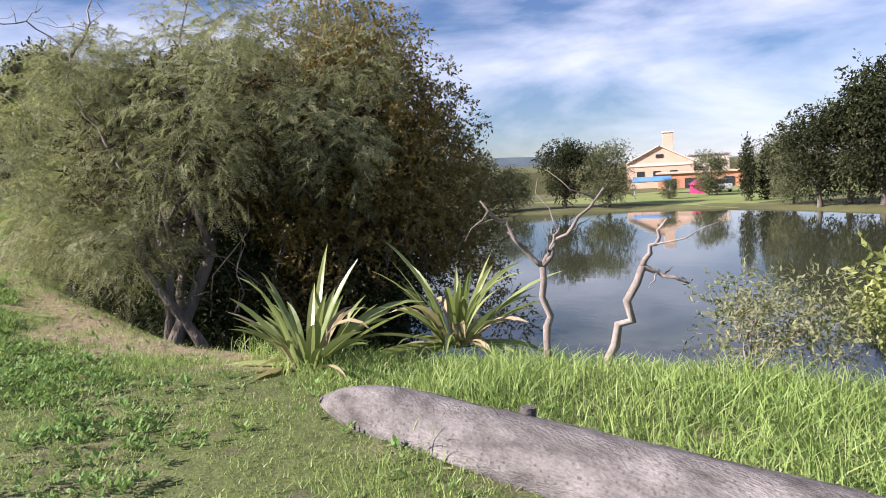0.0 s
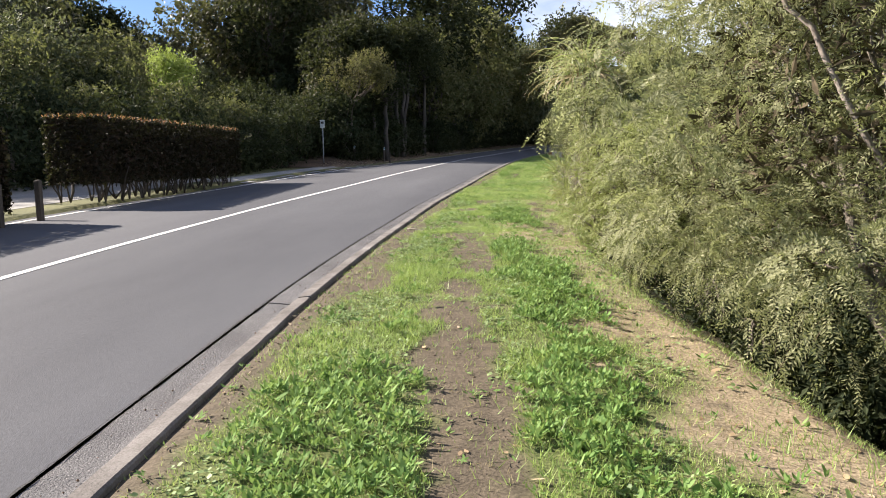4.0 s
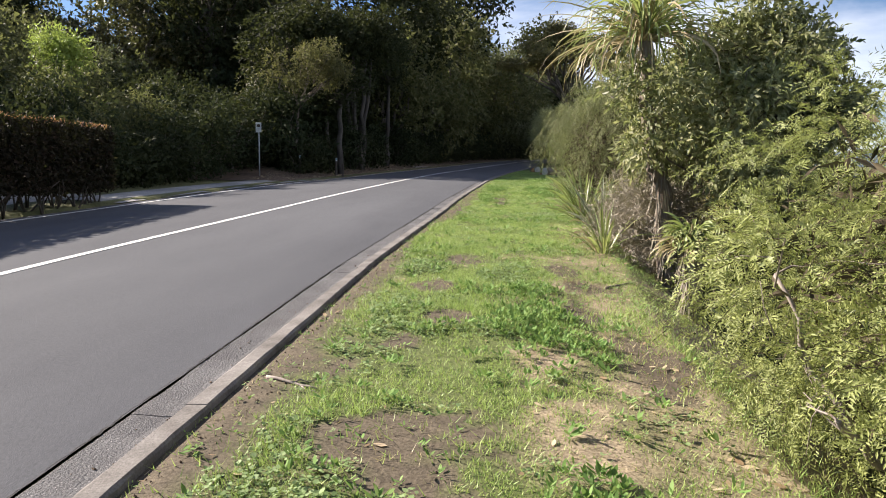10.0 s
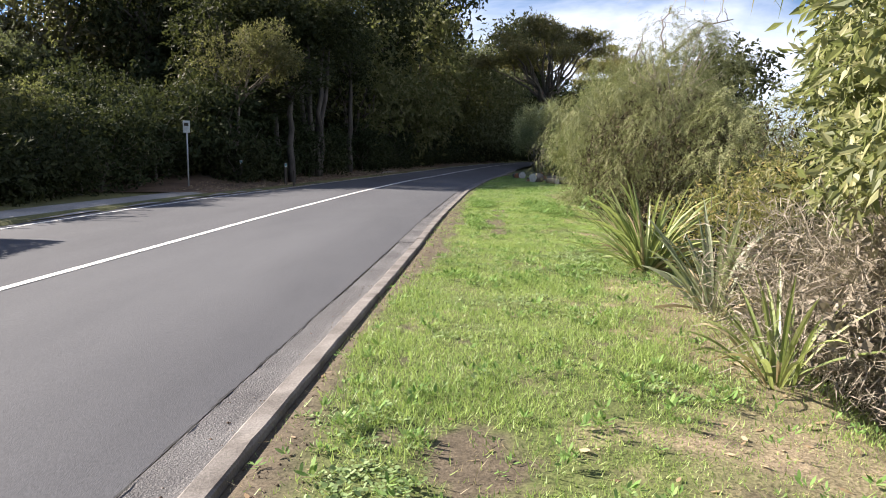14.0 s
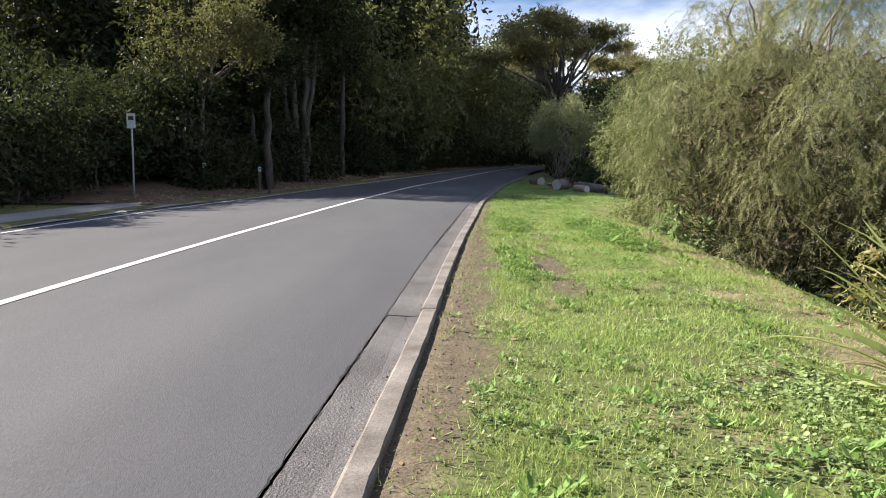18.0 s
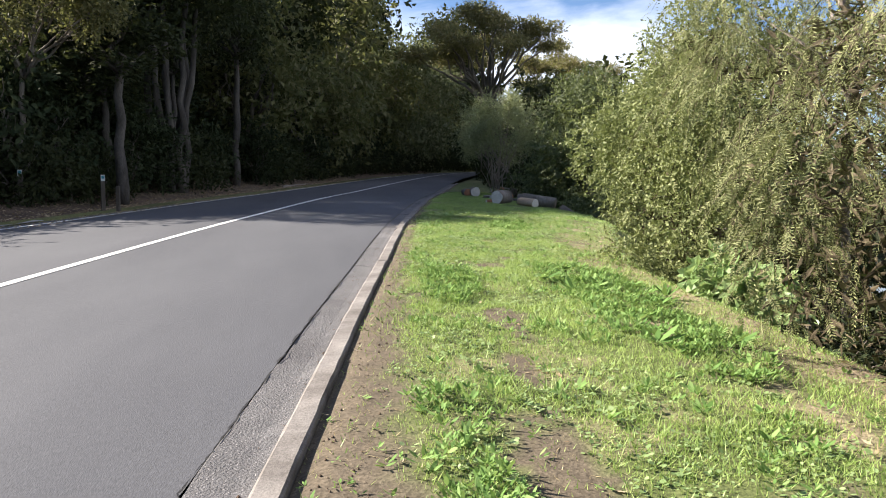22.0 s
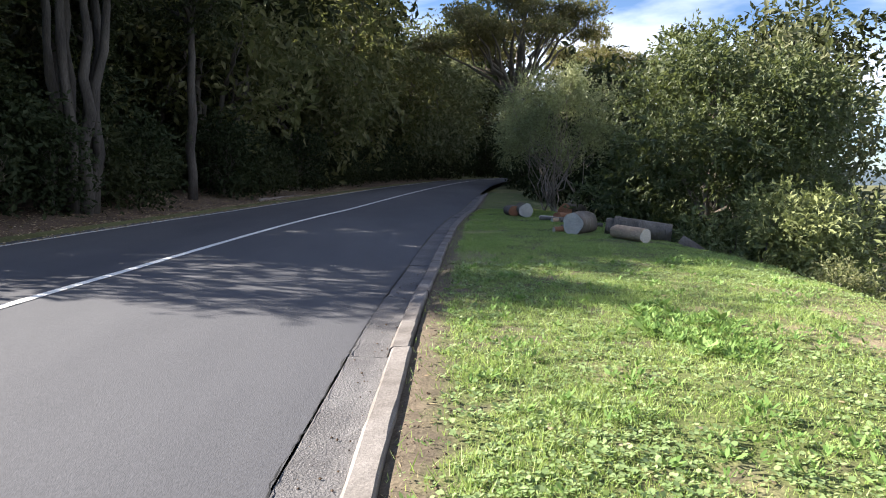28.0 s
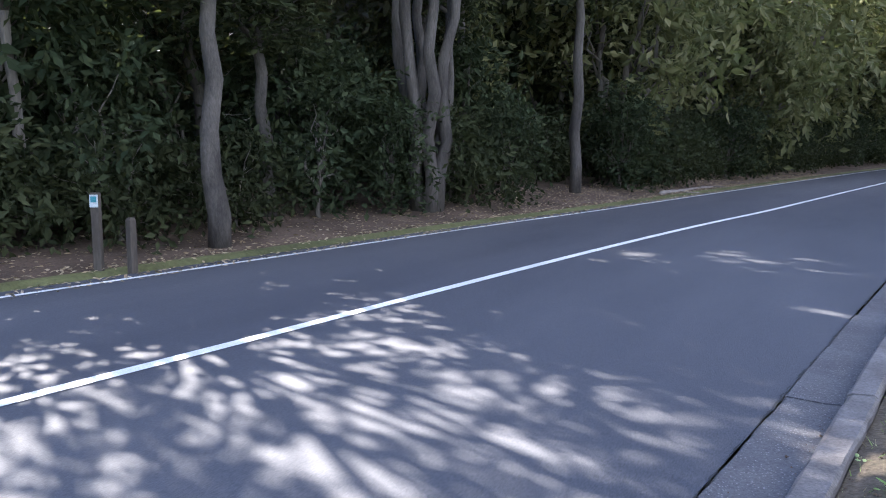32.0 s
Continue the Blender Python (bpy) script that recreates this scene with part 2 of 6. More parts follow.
# leaves
M["olive"] = leafy("olive_grey_leaves", (0.11, 0.118, 0.057), (0.22, 0.228, 0.12), (0.37, 0.37, 0.22), 0.36, 0.65, 0.2)
M["greyolive"] = leafy("grey_green_leaves", (0.085, 0.095, 0.038), (0.175, 0.188, 0.083), (0.29, 0.295, 0.145), 0.14, 0.65, 0.2)
M["lime"] = leafy("yellow_green_leaves", (0.12, 0.142, 0.04), (0.24, 0.272, 0.085), (0.355, 0.38, 0.14), 0.26)
M["rust"] = leafy("rusty_green_leaves", (0.06, 0.065, 0.02), (0.2, 0.15, 0.042), (0.38, 0.23, 0.07), 0.2)
# understorey green taken almost to black, with the shade put into the colour
M["under"] = leafy("shaded_understorey_leaves", (0.012, 0.019, 0.009), (0.026, 0.036, 0.017), (0.06, 0.07, 0.034), 0.08, 0.8, 0.1)
M["gloss"] = leafy("glossy_dark_leaves", (0.075, 0.095, 0.042), (0.17, 0.185, 0.085), (0.38, 0.36, 0.19), 0.34, 0.5, 0.35)
# forest leaf colours kept very dark: the wood's shade is in them
M["forest"] = leafy("shaded_forest_leaves", (0.012, 0.016, 0.007), (0.025, 0.031, 0.013), (0.058, 0.062, 0.027), 0.1, 0.75, 0.12)
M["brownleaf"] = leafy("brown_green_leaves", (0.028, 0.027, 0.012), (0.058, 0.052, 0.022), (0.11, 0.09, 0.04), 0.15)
M["bright"] = leafy("bright_green_leaves", (0.12, 0.17, 0.03), (0.2, 0.27, 0.05), (0.3, 0.36, 0.08), 0.4)
M["dark"] = leafy("dark_bush_leaves", (0.03, 0.044, 0.018), (0.066, 0.086, 0.034), (0.14, 0.165, 0.07), 0.22, 0.55, 0.3)
M["stemmy"] = leafy("grey_green_thin_leaves", (0.10, 0.115, 0.058), (0.21, 0.23, 0.115), (0.34, 0.36, 0.19), 0.3, 0.5, 0.35)
M["oliveleaf"] = leafy("olive_green_gum_leaves", (0.045, 0.055, 0.026), (0.10, 0.11, 0.056), (0.19, 0.19, 0.11), 0.2, 0.65, 0.2)
# hedge leaves near black: the shade on the near face is in the colour
M["hedge"] = leafy("shaded_hedge_leaves", (0.010, 0.009, 0.006), (0.02, 0.016, 0.009), (0.042, 0.022, 0.015), 0.06, 0.75, 0.15)
M["hedgered"] = leafy("red_hedge_tips", (0.16, 0.035, 0.03), (0.26, 0.06, 0.045), (0.32, 0.12, 0.07), 0.3)
M["sword"] = leafy("sword_leaves", (0.11, 0.15, 0.045), (0.2, 0.25, 0.08), (0.36, 0.38, 0.15), 0.3, 0.4, 0.5)
M["drysword"] = leafy("dry_sword_leaves", (0.24, 0.18, 0.10), (0.34, 0.27, 0.16), (0.45, 0.38, 0.24), 0.25)
M["straw"] = leafy("straw", (0.22, 0.17, 0.09), (0.34, 0.27, 0.15), (0.46, 0.38, 0.22), 0.2)
M["grass"] = leafy("grass_blades", (0.125, 0.20, 0.05), (0.25, 0.36, 0.10), (0.42, 0.50, 0.18), 0.32)
M["weed"] = leafy("weed_leaves", (0.06, 0.13, 0.03), (0.15, 0.265, 0.07), (0.27, 0.385, 0.14), 0.28, 0.75, 0.2)
M["clover"] = leafy("clover_leaves", (0.10, 0.16, 0.055), (0.2, 0.285, 0.11), (0.32, 0.40, 0.19), 0.25, 0.6, 0.3)
# brown of dead inner growth, darkened so bush hollows look shaded
M["inner"] = leafy("shade_brown_growth", (0.035, 0.028, 0.018), (0.065, 0.052, 0.033), (0.13, 0.105, 0.07), 0.05, 0.8, 0.1)
M["dryleaf"] = leafy("fallen_leaf", (0.22, 0.14, 0.08), (0.36, 0.26, 0.16), (0.55, 0.45, 0.32), 0.2)
# olive leaves lightened so their trees look sunlit against the dark wood
M["sunlit"] = leafy("sunlit_olive_leaves", (0.043, 0.051, 0.018), (0.098, 0.098, 0.04), (0.19, 0.172, 0.078), 0.26, 0.65, 0.2)
M["pale_green"] = leafy("pale_green_leaves", (0.085, 0.11, 0.038), (0.165, 0.19, 0.075), (0.255, 0.28, 0.12), 0.18, 0.6, 0.25)
M["rustolive"] = leafy("olive_brown_leaves", (0.05, 0.05, 0.02), (0.105, 0.096, 0.04), (0.2, 0.17, 0.075), 0.22, 0.7, 0.15)
M["pine"] = leafy("pine_foliage", (0.06, 0.058, 0.022), (0.14, 0.118, 0.046), (0.25, 0.2, 0.08), 0.3)
M["ivy"] = leafy("light_round_leaves", (0.10, 0.17, 0.06), (0.19, 0.28, 0.11), (0.3, 0.4, 0.18), 0.3, 0.4, 0.4)
M["mixed"] = leafy("green_and_tan_leaves", (0.07, 0.085, 0.022), (0.19, 0.18, 0.06), (0.36, 0.26, 0.11), 0.35)
M["greysword"] = leafy("grey_sword_leaves", (0.12, 0.15, 0.09), (0.2, 0.23, 0.14), (0.3, 0.31, 0.2), 0.25, 0.5, 0.4)
M["reed"] = leafy("grey_twigs", (0.14, 0.115, 0.09), (0.24, 0.205, 0.16), (0.36, 0.31, 0.25), 0.1)


def soil_material():
    """Earth, dry litter and short turf, mixed by the painted plan of worn ground."""
    m, t, p = nodes_of("verge_soil")
    a = t.nodes.new("ShaderNodeAttribute")
    a.attribute_name = "wear"
    fine, mid, broad = noise_node(t, 55.0, 4.0), noise_node(t, 9.0, 4.0), noise_node(t, 1.1, 3.0)
    earth = ramp_node(t, [(0.3, (0.066, 0.053, 0.038)), (0.7, (0.145, 0.119, 0.088))])
    dry = ramp_node(t, [(0.3, (0.16, 0.125, 0.085)), (0.7, (0.40, 0.325, 0.225))])
    turf = ramp_node(t, [(0.3, (0.055, 0.07, 0.026)), (0.7, (0.15, 0.175, 0.065))])
    for r in (earth, dry, turf):
        t.links.new(fine.outputs["Fac"], r.inputs["Fac"])
    sep = t.nodes.new("ShaderNodeSeparateColor")
    t.links.new(a.outputs["Color"], sep.inputs["Color"])
    c = mixed(t, turf.outputs["Color"], dry.outputs["Color"], sep.outputs["Green"])
    c = mixed(t, c, earth.outputs["Color"], sep.outputs["Red"])
    tone = ramp_node(t, [(0.25, (0.6, 0.6, 0.6)), (0.75, (1.3, 1.28, 1.25))])
    t.links.new(mid.outputs["Fac"], tone.inputs["Fac"])
    t.links.new(mixed(t, c, tone.outputs["Color"], 0.8, "MULTIPLY"), p.inputs["Base Color"])
    p.inputs["Roughness"].default_value, p.inputs["Specular IOR Level"].default_value = 0.95, 0.15
    bp = t.nodes.new("ShaderNodeBump")
    bp.inputs["Strength"].default_value, bp.inputs["Distance"].default_value = 0.6, 0.012
    t.links.new(fine.outputs["Fac"], bp.inputs["Height"])
    t.links.new(bp.outputs["Normal"], p.inputs["Normal"])
    return m


M["soil"] = soil_material()
M["ground"] = surface("rough_ground", (0.07, 0.075, 0.03), (0.15, 0.15, 0.06), 14.0, 0.3, 0.95, 0.8, 0.03)
m, t, p = nodes_of("pond_water")
p.inputs["Base Color"].default_value = (0.045, 0.05, 0.03, 1)
p.inputs["Roughness"].default_value, p.inputs["IOR"].default_value, p.inputs["Specular IOR Level"].default_value = 0.03, 1.33, 0.6
wv = noise_node(t, 1.6, 3.0, 0.5, (1.0, 0.6, 1.0))
bp = t.nodes.new("ShaderNodeBump")
bp.inputs["Strength"].default_value, bp.inputs["Distance"].default_value = 0.06, 0.04
t.links.new(wv.outputs["Fac"], bp.inputs["Height"])
t.links.new(bp.outputs["Normal"], p.inputs["Normal"])
M["water"] = m


# ---- plan ----
def knots(*pairs):
    """A smooth line through (y, x) knots, for numbers and arrays."""
    ys, xs = np.array(pairs[0::2], float), np.array(pairs[1::2], float)
    slope = np.gradient(xs, ys)

    def at(y):
        y = np.asarray(y, float)
        i = np.clip(np.searchsorted(ys, y) - 1, 0, len(ys) - 2)
        h = ys[i + 1] - ys[i]
        s = np.clip((y - ys[i]) / h, -20, 20)
        inside = (s >= 0) & (s <= 1)
        c = ((2 * s**3 - 3 * s**2 + 1) * xs[i] + (s**3 - 2 * s**2 + s) * h * slope[i]
             + (-2 * s**3 + 3 * s**2) * xs[i + 1] + (s**3 - s**2) * h * slope[i + 1])
        line = np.where(s < 0, xs[i] + slope[i] * (y - ys[i]), xs[i + 1] + slope[i + 1] * (y - ys[i + 1]))
        return np.where(inside, c, line)
    return at


kerb_x = knots(-60, 2.5, -10, -0.3, 0, -0.78, 5, -0.99, 11, -1.23, 14, -1.31, 17, -1.29, 20, -1.19, 23, -1.08, 26, -0.89, 29, -0.68, 32, -0.48, 35, -0.29, 38, -0.07,
               41, 0.18, 44, 0.42, 47, 0.70, 50, 1.06, 53, 1.42, 56, 1.82, 59, 2.30, 62, 2.87, 65, 3.35, 71, 4.3, 80, 5.8, 98, 9.2, 115, 13.5, 140, 25.0)
half = knots(-60, 3.6, 10, 3.74, 16, 3.8, 28, 3.81, 40, 3.78, 48, 3.72, 55, 3.73, 140, 3.72)     # kerb to centre line
left_w = knots(-60, 7.87, 30, 7.87, 43, 7.85, 49, 7.56, 55, 7.36, 62, 7.3, 140, 7.3)     # kerb to the far edge of the asphalt
bank_x = knots(-60, 9.0, 0, 5.9, 6.5, 5.3, 8.0, 3.9, 9.5, 2.7, 12, 2.15, 15.5, 1.7, 18, 1.6, 22, 1.8, 25, 2.15, 29, 2.6, 33, 3.2, 38, 3.35, 41.5, 3.5,
               44.5, 4.3, 48, 5.3, 54, 5.4, 62, 5.6, 75, 8.0, 140, 24.0)
far_shore = knots(-120, 40, -40, 46, 25, 47.6, 41, 49, 50, 43, 58, 36, 70, 27, 85, 16, 140, -30)
LEVEL = -2.0     # the pond


def rise(y):
    return 0.03 * np.clip(y, -80, 130)


def value_noise(x, y, scale, seed=0):
    x, y = np.asarray(x, float) * scale, np.asarray(y, float) * scale
    i, j = np.floor(x).astype(np.int64), np.floor(y).astype(np.int64)
    u, v = x - i, y - j
    u, v = u * u * (3 - 2 * u), v * v * (3 - 2 * v)

    def h(a, b):
        n = (a * 374761393 + b * 668265263 + seed * 974634531) & 0x7FFFFFFF
        n = ((n ^ (n >> 13)) * 1274126177) & 0x7FFFFFFF
        return ((n ^ (n >> 16)) & 0xFFFF) / 65535.0
    return (h(i, j) * (1 - u) + h(i + 1, j) * u) * (1 - v) + (h(i, j + 1) * (1 - u) + h(i + 1, j + 1) * u) * v


def smooth(a, b, x):
    s = np.clip((np.asarray(x, float) - a) / (b - a), 0, 1)
    return s * s * (3 - 2 * s)


def verge_height(x, y):
    """The strip from the kerb to the bank and down it."""
    k, b = kerb_x(y), bank_x(y)
    z = -0.012 + 0.03 * (value_noise(x, y, 1.7, 3) - 0.5) * smooth(0, 0.5, x - k) - 0.032 * smooth(0.13, 0.0, x - k)
    z = z - 0.10 * smooth(-1.2, 0.0, x - b) - np.maximum(x - b, 0) * (0.45 + 0.25 * value_noise(x, y, 0.6, 4))
    return rise(y) + z


def ground_height(x, y):
    """The sheet of ground under everything."""
    x, y = np.asarray(x, float), np.asarray(y, float)
    k, b = kerb_x(y), bank_x(y)
    near = np.maximum(verge_height(x, y) - 0.05, LEVEL - 0.9)
    beyond = LEVEL + 0.25 * smooth(0, 2.0, x - far_shore(y)) - 0.9 * smooth(0, -3.0, x - far_shore(y)) + 0.004 * np.maximum(x - far_shore(y), 0)
    right = np.where(y < 82, np.where(x > far_shore(y) - 6, np.maximum(beyond, LEVEL - 0.9), near), np.maximum(near, rise(y) - 1.0))
    e = k - left_w(y) * half(y) / 3.5
    lift = smooth(45.5, 51, y)
    out = e - x
    left = rise(y) - 0.05 + lift * (np.clip(out - 0.5, 0, 4) * 0.14) + 0.02 * (1 - lift)
    left = left + lift * 0.12 * (value_noise(x, y, 0.9, 8) - 0.5) * smooth(0.3, 1.2, out)
    return np.where(x > k - 0.02, right, np.where(x < e, left, rise(y) - 0.35))


def G(x, y):
    """Height of the ground one stands on."""
    k = float(kerb_x(y))
    if k <= x <= float(bank_x(y)) + 0.9:
        return float(verge_height(x, y))
    if k - float(left_w(y) * half(y)) / 3.5 < x < k:
        return float(rise(y)) - 0.02
    return float(ground_height(x, y))


# ---- mesh helpers ----
def mesh_of(name, verts, faces, material, flat=True):
    me = bpy.data.meshes.new(name)
    me.from_pydata(np.asarray(verts).tolist(), [], np.asarray(faces).tolist() if isinstance(faces, np.ndarray) else faces)
    me.materials.append(material)
    if not flat:
        me.polygons.foreach_set("use_smooth", np.ones(len(me.polygons), bool))
    me.update()
    return me


def thing(name, x=0.0, y=0.0, z=None, label="", category="", group="", kind="", turn=0.0):
    ob = new(name)
    ob.matrix_world = pose(x, y, G(x, y) if z is None else z, 0, 0, turn)
    return tagged(ob, label, category, group, kind)


def under(ob, parent):
    ob.parent = parent
    return ob


def put(name, me, parent=None, label=""):
    ob = new(name, me)
    if parent:
        ob.parent = parent
    return tagged(ob, label)


def part(name, bm, material, parent, label=""):
    me = bpy.data.meshes.new(name)
    bm.to_mesh(me)
    bm.free()
    me.materials.append(material)
    return put(name, me, parent, label)


def tube(points, radii, sides=8, knobbly=0.0, rng=None):
    """Verts and faces of a closed tapered tube along points."""
    pts = np.asarray(points, float)
    V, F = [], []
    for i, p in enumerate(pts):
        d = pts[min(i + 1, len(pts) - 1)] - pts[max(i - 1, 0)]
        d = d / (np.linalg.norm(d) + 1e-9)
        a = np.cross(d, (0.31, 0.87, 0.11) if abs(d[1]) < 0.9 else (1, 0, 0))
        a /= np.linalg.norm(a)
        b = np.cross(d, a)
        for s in range(sides):
            w = 2 * math.pi * s / sides
            r = radii[i] * (1 + (knobbly * (rng.random() - 0.5) if rng is not None else 0))
            V.append(p + r * (math.cos(w) * a + math.sin(w) * b))
    for i in range(len(pts) - 1):
        for s in range(sides):
            q = (s + 1) % sides
            F.append((i * sides + s, i * sides + q, (i + 1) * sides + q, (i + 1) * sides + s))
    F.append(tuple(range(sides))[::-1])
    F.append(tuple(range((len(pts) - 1) * sides, len(pts) * sides)))
    return V, F


def joined(bits):
    V, F = [], []
    for v, f in bits:
        n = len(V)
        V += list(v)
        F += [tuple(i + n for i in face) for face in f]
    return V, F


def bent(rng, a, b, steps=5, wobble=0.12, sag=0.0):
    """Points of a crooked limb from a to b."""
    a, b = np.asarray(a, float), np.asarray(b, float)
    n = np.linalg.norm(b - a)
    out = []
    for i in range(steps + 1):
        s = i / steps
        w = wobble * n * math.sin(math.pi * s)
        out.append(a + (b - a) * s + rng.normal(0, 0.35, 3) * w + np.array([0, 0, -sag * n * math.sin(math.pi * s)]))
    return out


def unit(v):
    return v / (np.linalg.norm(v, axis=-1, keepdims=True) + 1e-9)


def leaf_quads(P, D, N, L, W, fold=0.15):
    """Lozenge leaves at P along D, facing N."""
    D, S = unit(D), unit(np.cross(D, N))
    U = np.cross(S, D)
    L, W = np.asarray(L)[:, None], np.asarray(W)[:, None]
    V = np.stack([P, P + D * L * 0.45 + S * W / 2 + U * W * fold, P + D * L, P + D * L * 0.45 - S * W / 2 + U * W * fold], 1).reshape(-1, 3)
    F = np.arange(len(P) * 4).reshape(-1, 4)
    return V, F


def broad_leaves(P, D, N, L, W):
    """Rounded, slightly cupped leaves of six corners."""
    D, S = unit(D), unit(np.cross(D, N))
    U = np.cross(S, D)
    L, W = np.asarray(L)[:, None], np.asarray(W)[:, None]
    edge = [P + D * L * a + S * W * b - U * W * c for a, b, c in ((0, 0, 0), (0.35, 0.46, 0.1), (0.72, 0.4, 0.16), (1.0, 0.0, 0.22), (0.72, -0.4, 0.16), (0.35, -0.46, 0.1))]
    return np.stack(edge, 1).reshape(-1, 3), np.arange(len(P) * 6).reshape(-1, 6)


def scatter_blobs(rng, n, centre, radii, size, low=-0.9, shape=(1, 1, 0.8), boxy=2.0):
    """Clumps spread through an ellipsoid, most of them near its skin."""
    out = []
    while len(out) < n:
        d = unit(rng.normal(size=3))
        if d[2] < low:
            continue
        d = d / (np.abs(d) ** boxy).sum() ** (1 / boxy)
        p = np.asarray(centre) + d * np.asarray(radii) * (0.35 + 0.5 * rng.random() ** 0.5)
        s = size * (0.65 + 0.7 * rng.random())
        out.append((p, s * np.array(shape)))
    return out


def foliage(rng, blobs, sprigs, per, length, L, W, droop=0.3, out=0.6, fuzz=0.22, inner=0.16, pinnate=False):
    """Sprigs on the skin of the clumps, each a short drooping row of leaves."""
    C, R = np.array([b[0] for b in blobs]), np.array([b[1] for b in blobs])
    share = np.prod(R, 1) ** (2 / 3)
    pick = rng.choice(len(blobs), sprigs, p=share / share.sum())
    u = unit(rng.normal(size=(sprigs, 3)))
    p = C[pick] + u * R[pick] * (1 - np.abs(rng.normal(0, fuzz, (sprigs, 1))))
    d = unit(u * out + rng.normal(0, 0.5, (sprigs, 3)) + np.array([0, 0, -droop]))
    ln = length * (0.5 + rng.random(sprigs))
    s = np.tile((np.arange(per) + 0.5) / per, (sprigs, 1))[:, :, None]
    P = p[:, None, :] + d[:, None, :] * ln[:, None, None] * s
    P[:, :, 2] -= droop * ln[:, None] * s[:, :, 0] ** 2 * 0.6
    n = sprigs * per
    D = (d[:, None, :] * 0.7 + rng.normal(0, 0.55, (sprigs, per, 3))).reshape(-1, 3) + np.array([0, 0, -0.35 * droop])
    N = unit(rng.normal(0, 0.6, (n, 3)) + np.repeat(u, per, 0) * 0.5 + np.array([0, 0, 0.6]))
    if pinnate:
        face = unit(rng.normal(0, 0.5, (sprigs, 3)) + u * 0.6 + np.array([0, 0, 0.5]))
        side = unit(np.cross(d, face))
        sign = np.where(np.arange(per) % 2, 1.0, -1.0)[None, :, None]
        D = (d[:, None, :] * 0.6 + side[:, None, :] * sign * 0.8 + rng.normal(0, 0.12, (sprigs, per, 3))).reshape(-1, 3) + np.array([0, 0, -0.25 * droop])
        N = np.repeat(face, per, 0) + rng.normal(0, 0.15, (n, 3))
    k = 0.6 + 0.8 * rng.random(n)
    v, f = leaf_quads(P.reshape(-1, 3), D, N, L * k, W * k)
    # larger leaves inside each clump, added to block light and sight through it
    m = int(sprigs * inner * 8)
    pick = rng.choice(len(blobs), m, p=share / share.sum())
    p = C[pick] + unit(rng.normal(size=(m, 3))) * R[pick] * (0.15 + 0.42 * rng.random((m, 1)))
    big = np.minimum(np.clip(R[pick].mean(1), 0.2, 1.2) * (0.08 + 0.06 * rng.random(m)), max(0.6 * L, 0.03))
    v2, f2 = leaf_quads(p, rng.normal(size=(m, 3)), rng.normal(size=(m, 3)), big * 1.5, big)
    return np.concatenate([v, v2]), np.concatenate([f, f2 + len(v)])


def weeping(rng, blobs, arcs, per, leaflets, arm, frond, L, W, droop=0.5):
    """Arching twigs that hang out of the clumps, set with feathery fronds: the leaflets, and the twigs."""
    C, R = np.array([b[0] for b in blobs]), np.array([b[1] for b in blobs])
    share = np.prod(R, 1) ** (2 / 3)
    pick = rng.choice(len(blobs), arcs, p=share / share.sum())
    u = unit(rng.normal(size=(arcs, 3)) + (0, 0, 0.15))
    p0 = C[pick] + u * R[pick] * (0.35 + 0.4 * rng.random((arcs, 1)))
    d0 = unit(u * (1, 1, 0.7) + (0, 0, 0.2) + rng.normal(0, 0.25, (arcs, 3)))
    ln = (arm * (0.5 + 0.9 * rng.random(arcs)))[:, None, None]
    s = np.linspace(0.2, 1, per)[None, :, None]
    pos = p0[:, None] + d0[:, None] * ln * s - np.array([0, 0, 1]) * droop * ln * s**2
    tan = unit(d0[:, None] - np.array([0, 0, 2 * droop]) * s)
    side = unit(np.cross(tan, rng.normal(0, 0.4, (arcs, 1, 3)) + (0, 0, 1)))
    sign = np.where(np.arange(per) % 2, 1.0, -1.0)[None, :, None]
    fd = unit(tan * 0.8 + side * sign * 0.7 + rng.normal(0, 0.25, (arcs, per, 3)) - np.array([0, 0, 0.45 * droop]))
    fl = frond * (0.6 + 0.7 * rng.random((arcs, per, 1)))
    q = ((np.arange(leaflets) + 0.5) / leaflets)[None, None, :, None]
    P = pos[:, :, None] + fd[:, :, None] * fl[:, :, None] * q - np.array([0, 0, 0.3]) * fl[:, :, None] * q**2
    face = unit(u[:, None] * 0.9 + np.array([0, 0, 0.45]) + rng.normal(0, 0.4, (arcs, per, 3)))
    s2 = unit(np.cross(fd, face))
    alt = np.where(np.arange(leaflets) % 2, 1.0, -1.0)[None, None, :, None]
    D = fd[:, :, None] * 0.6 + s2[:, :, None] * alt * 0.8 + rng.normal(0, 0.1, (arcs, per, leaflets, 3))
    N = np.broadcast_to(face[:, :, None], P.shape)
    k = ((1.15 - np.abs(q - 0.45)) * (0.75 + 0.5 * rng.random(P.shape[:3] + (1,)))).reshape(-1)
    leaves = leaf_quads(P.reshape(-1, 3), D.reshape(-1, 3), N.reshape(-1, 3), L * k, W * k)
    a = pos[:, :-1].reshape(-1, 3)
    d = (pos[:, 1:] - pos[:, :-1]).reshape(-1, 3)
    twigs = leaf_quads(a, d, rng.normal(size=d.shape), np.linalg.norm(d, axis=1) * 1.3, np.full(len(d), 0.0045))
    return leaves, twigs


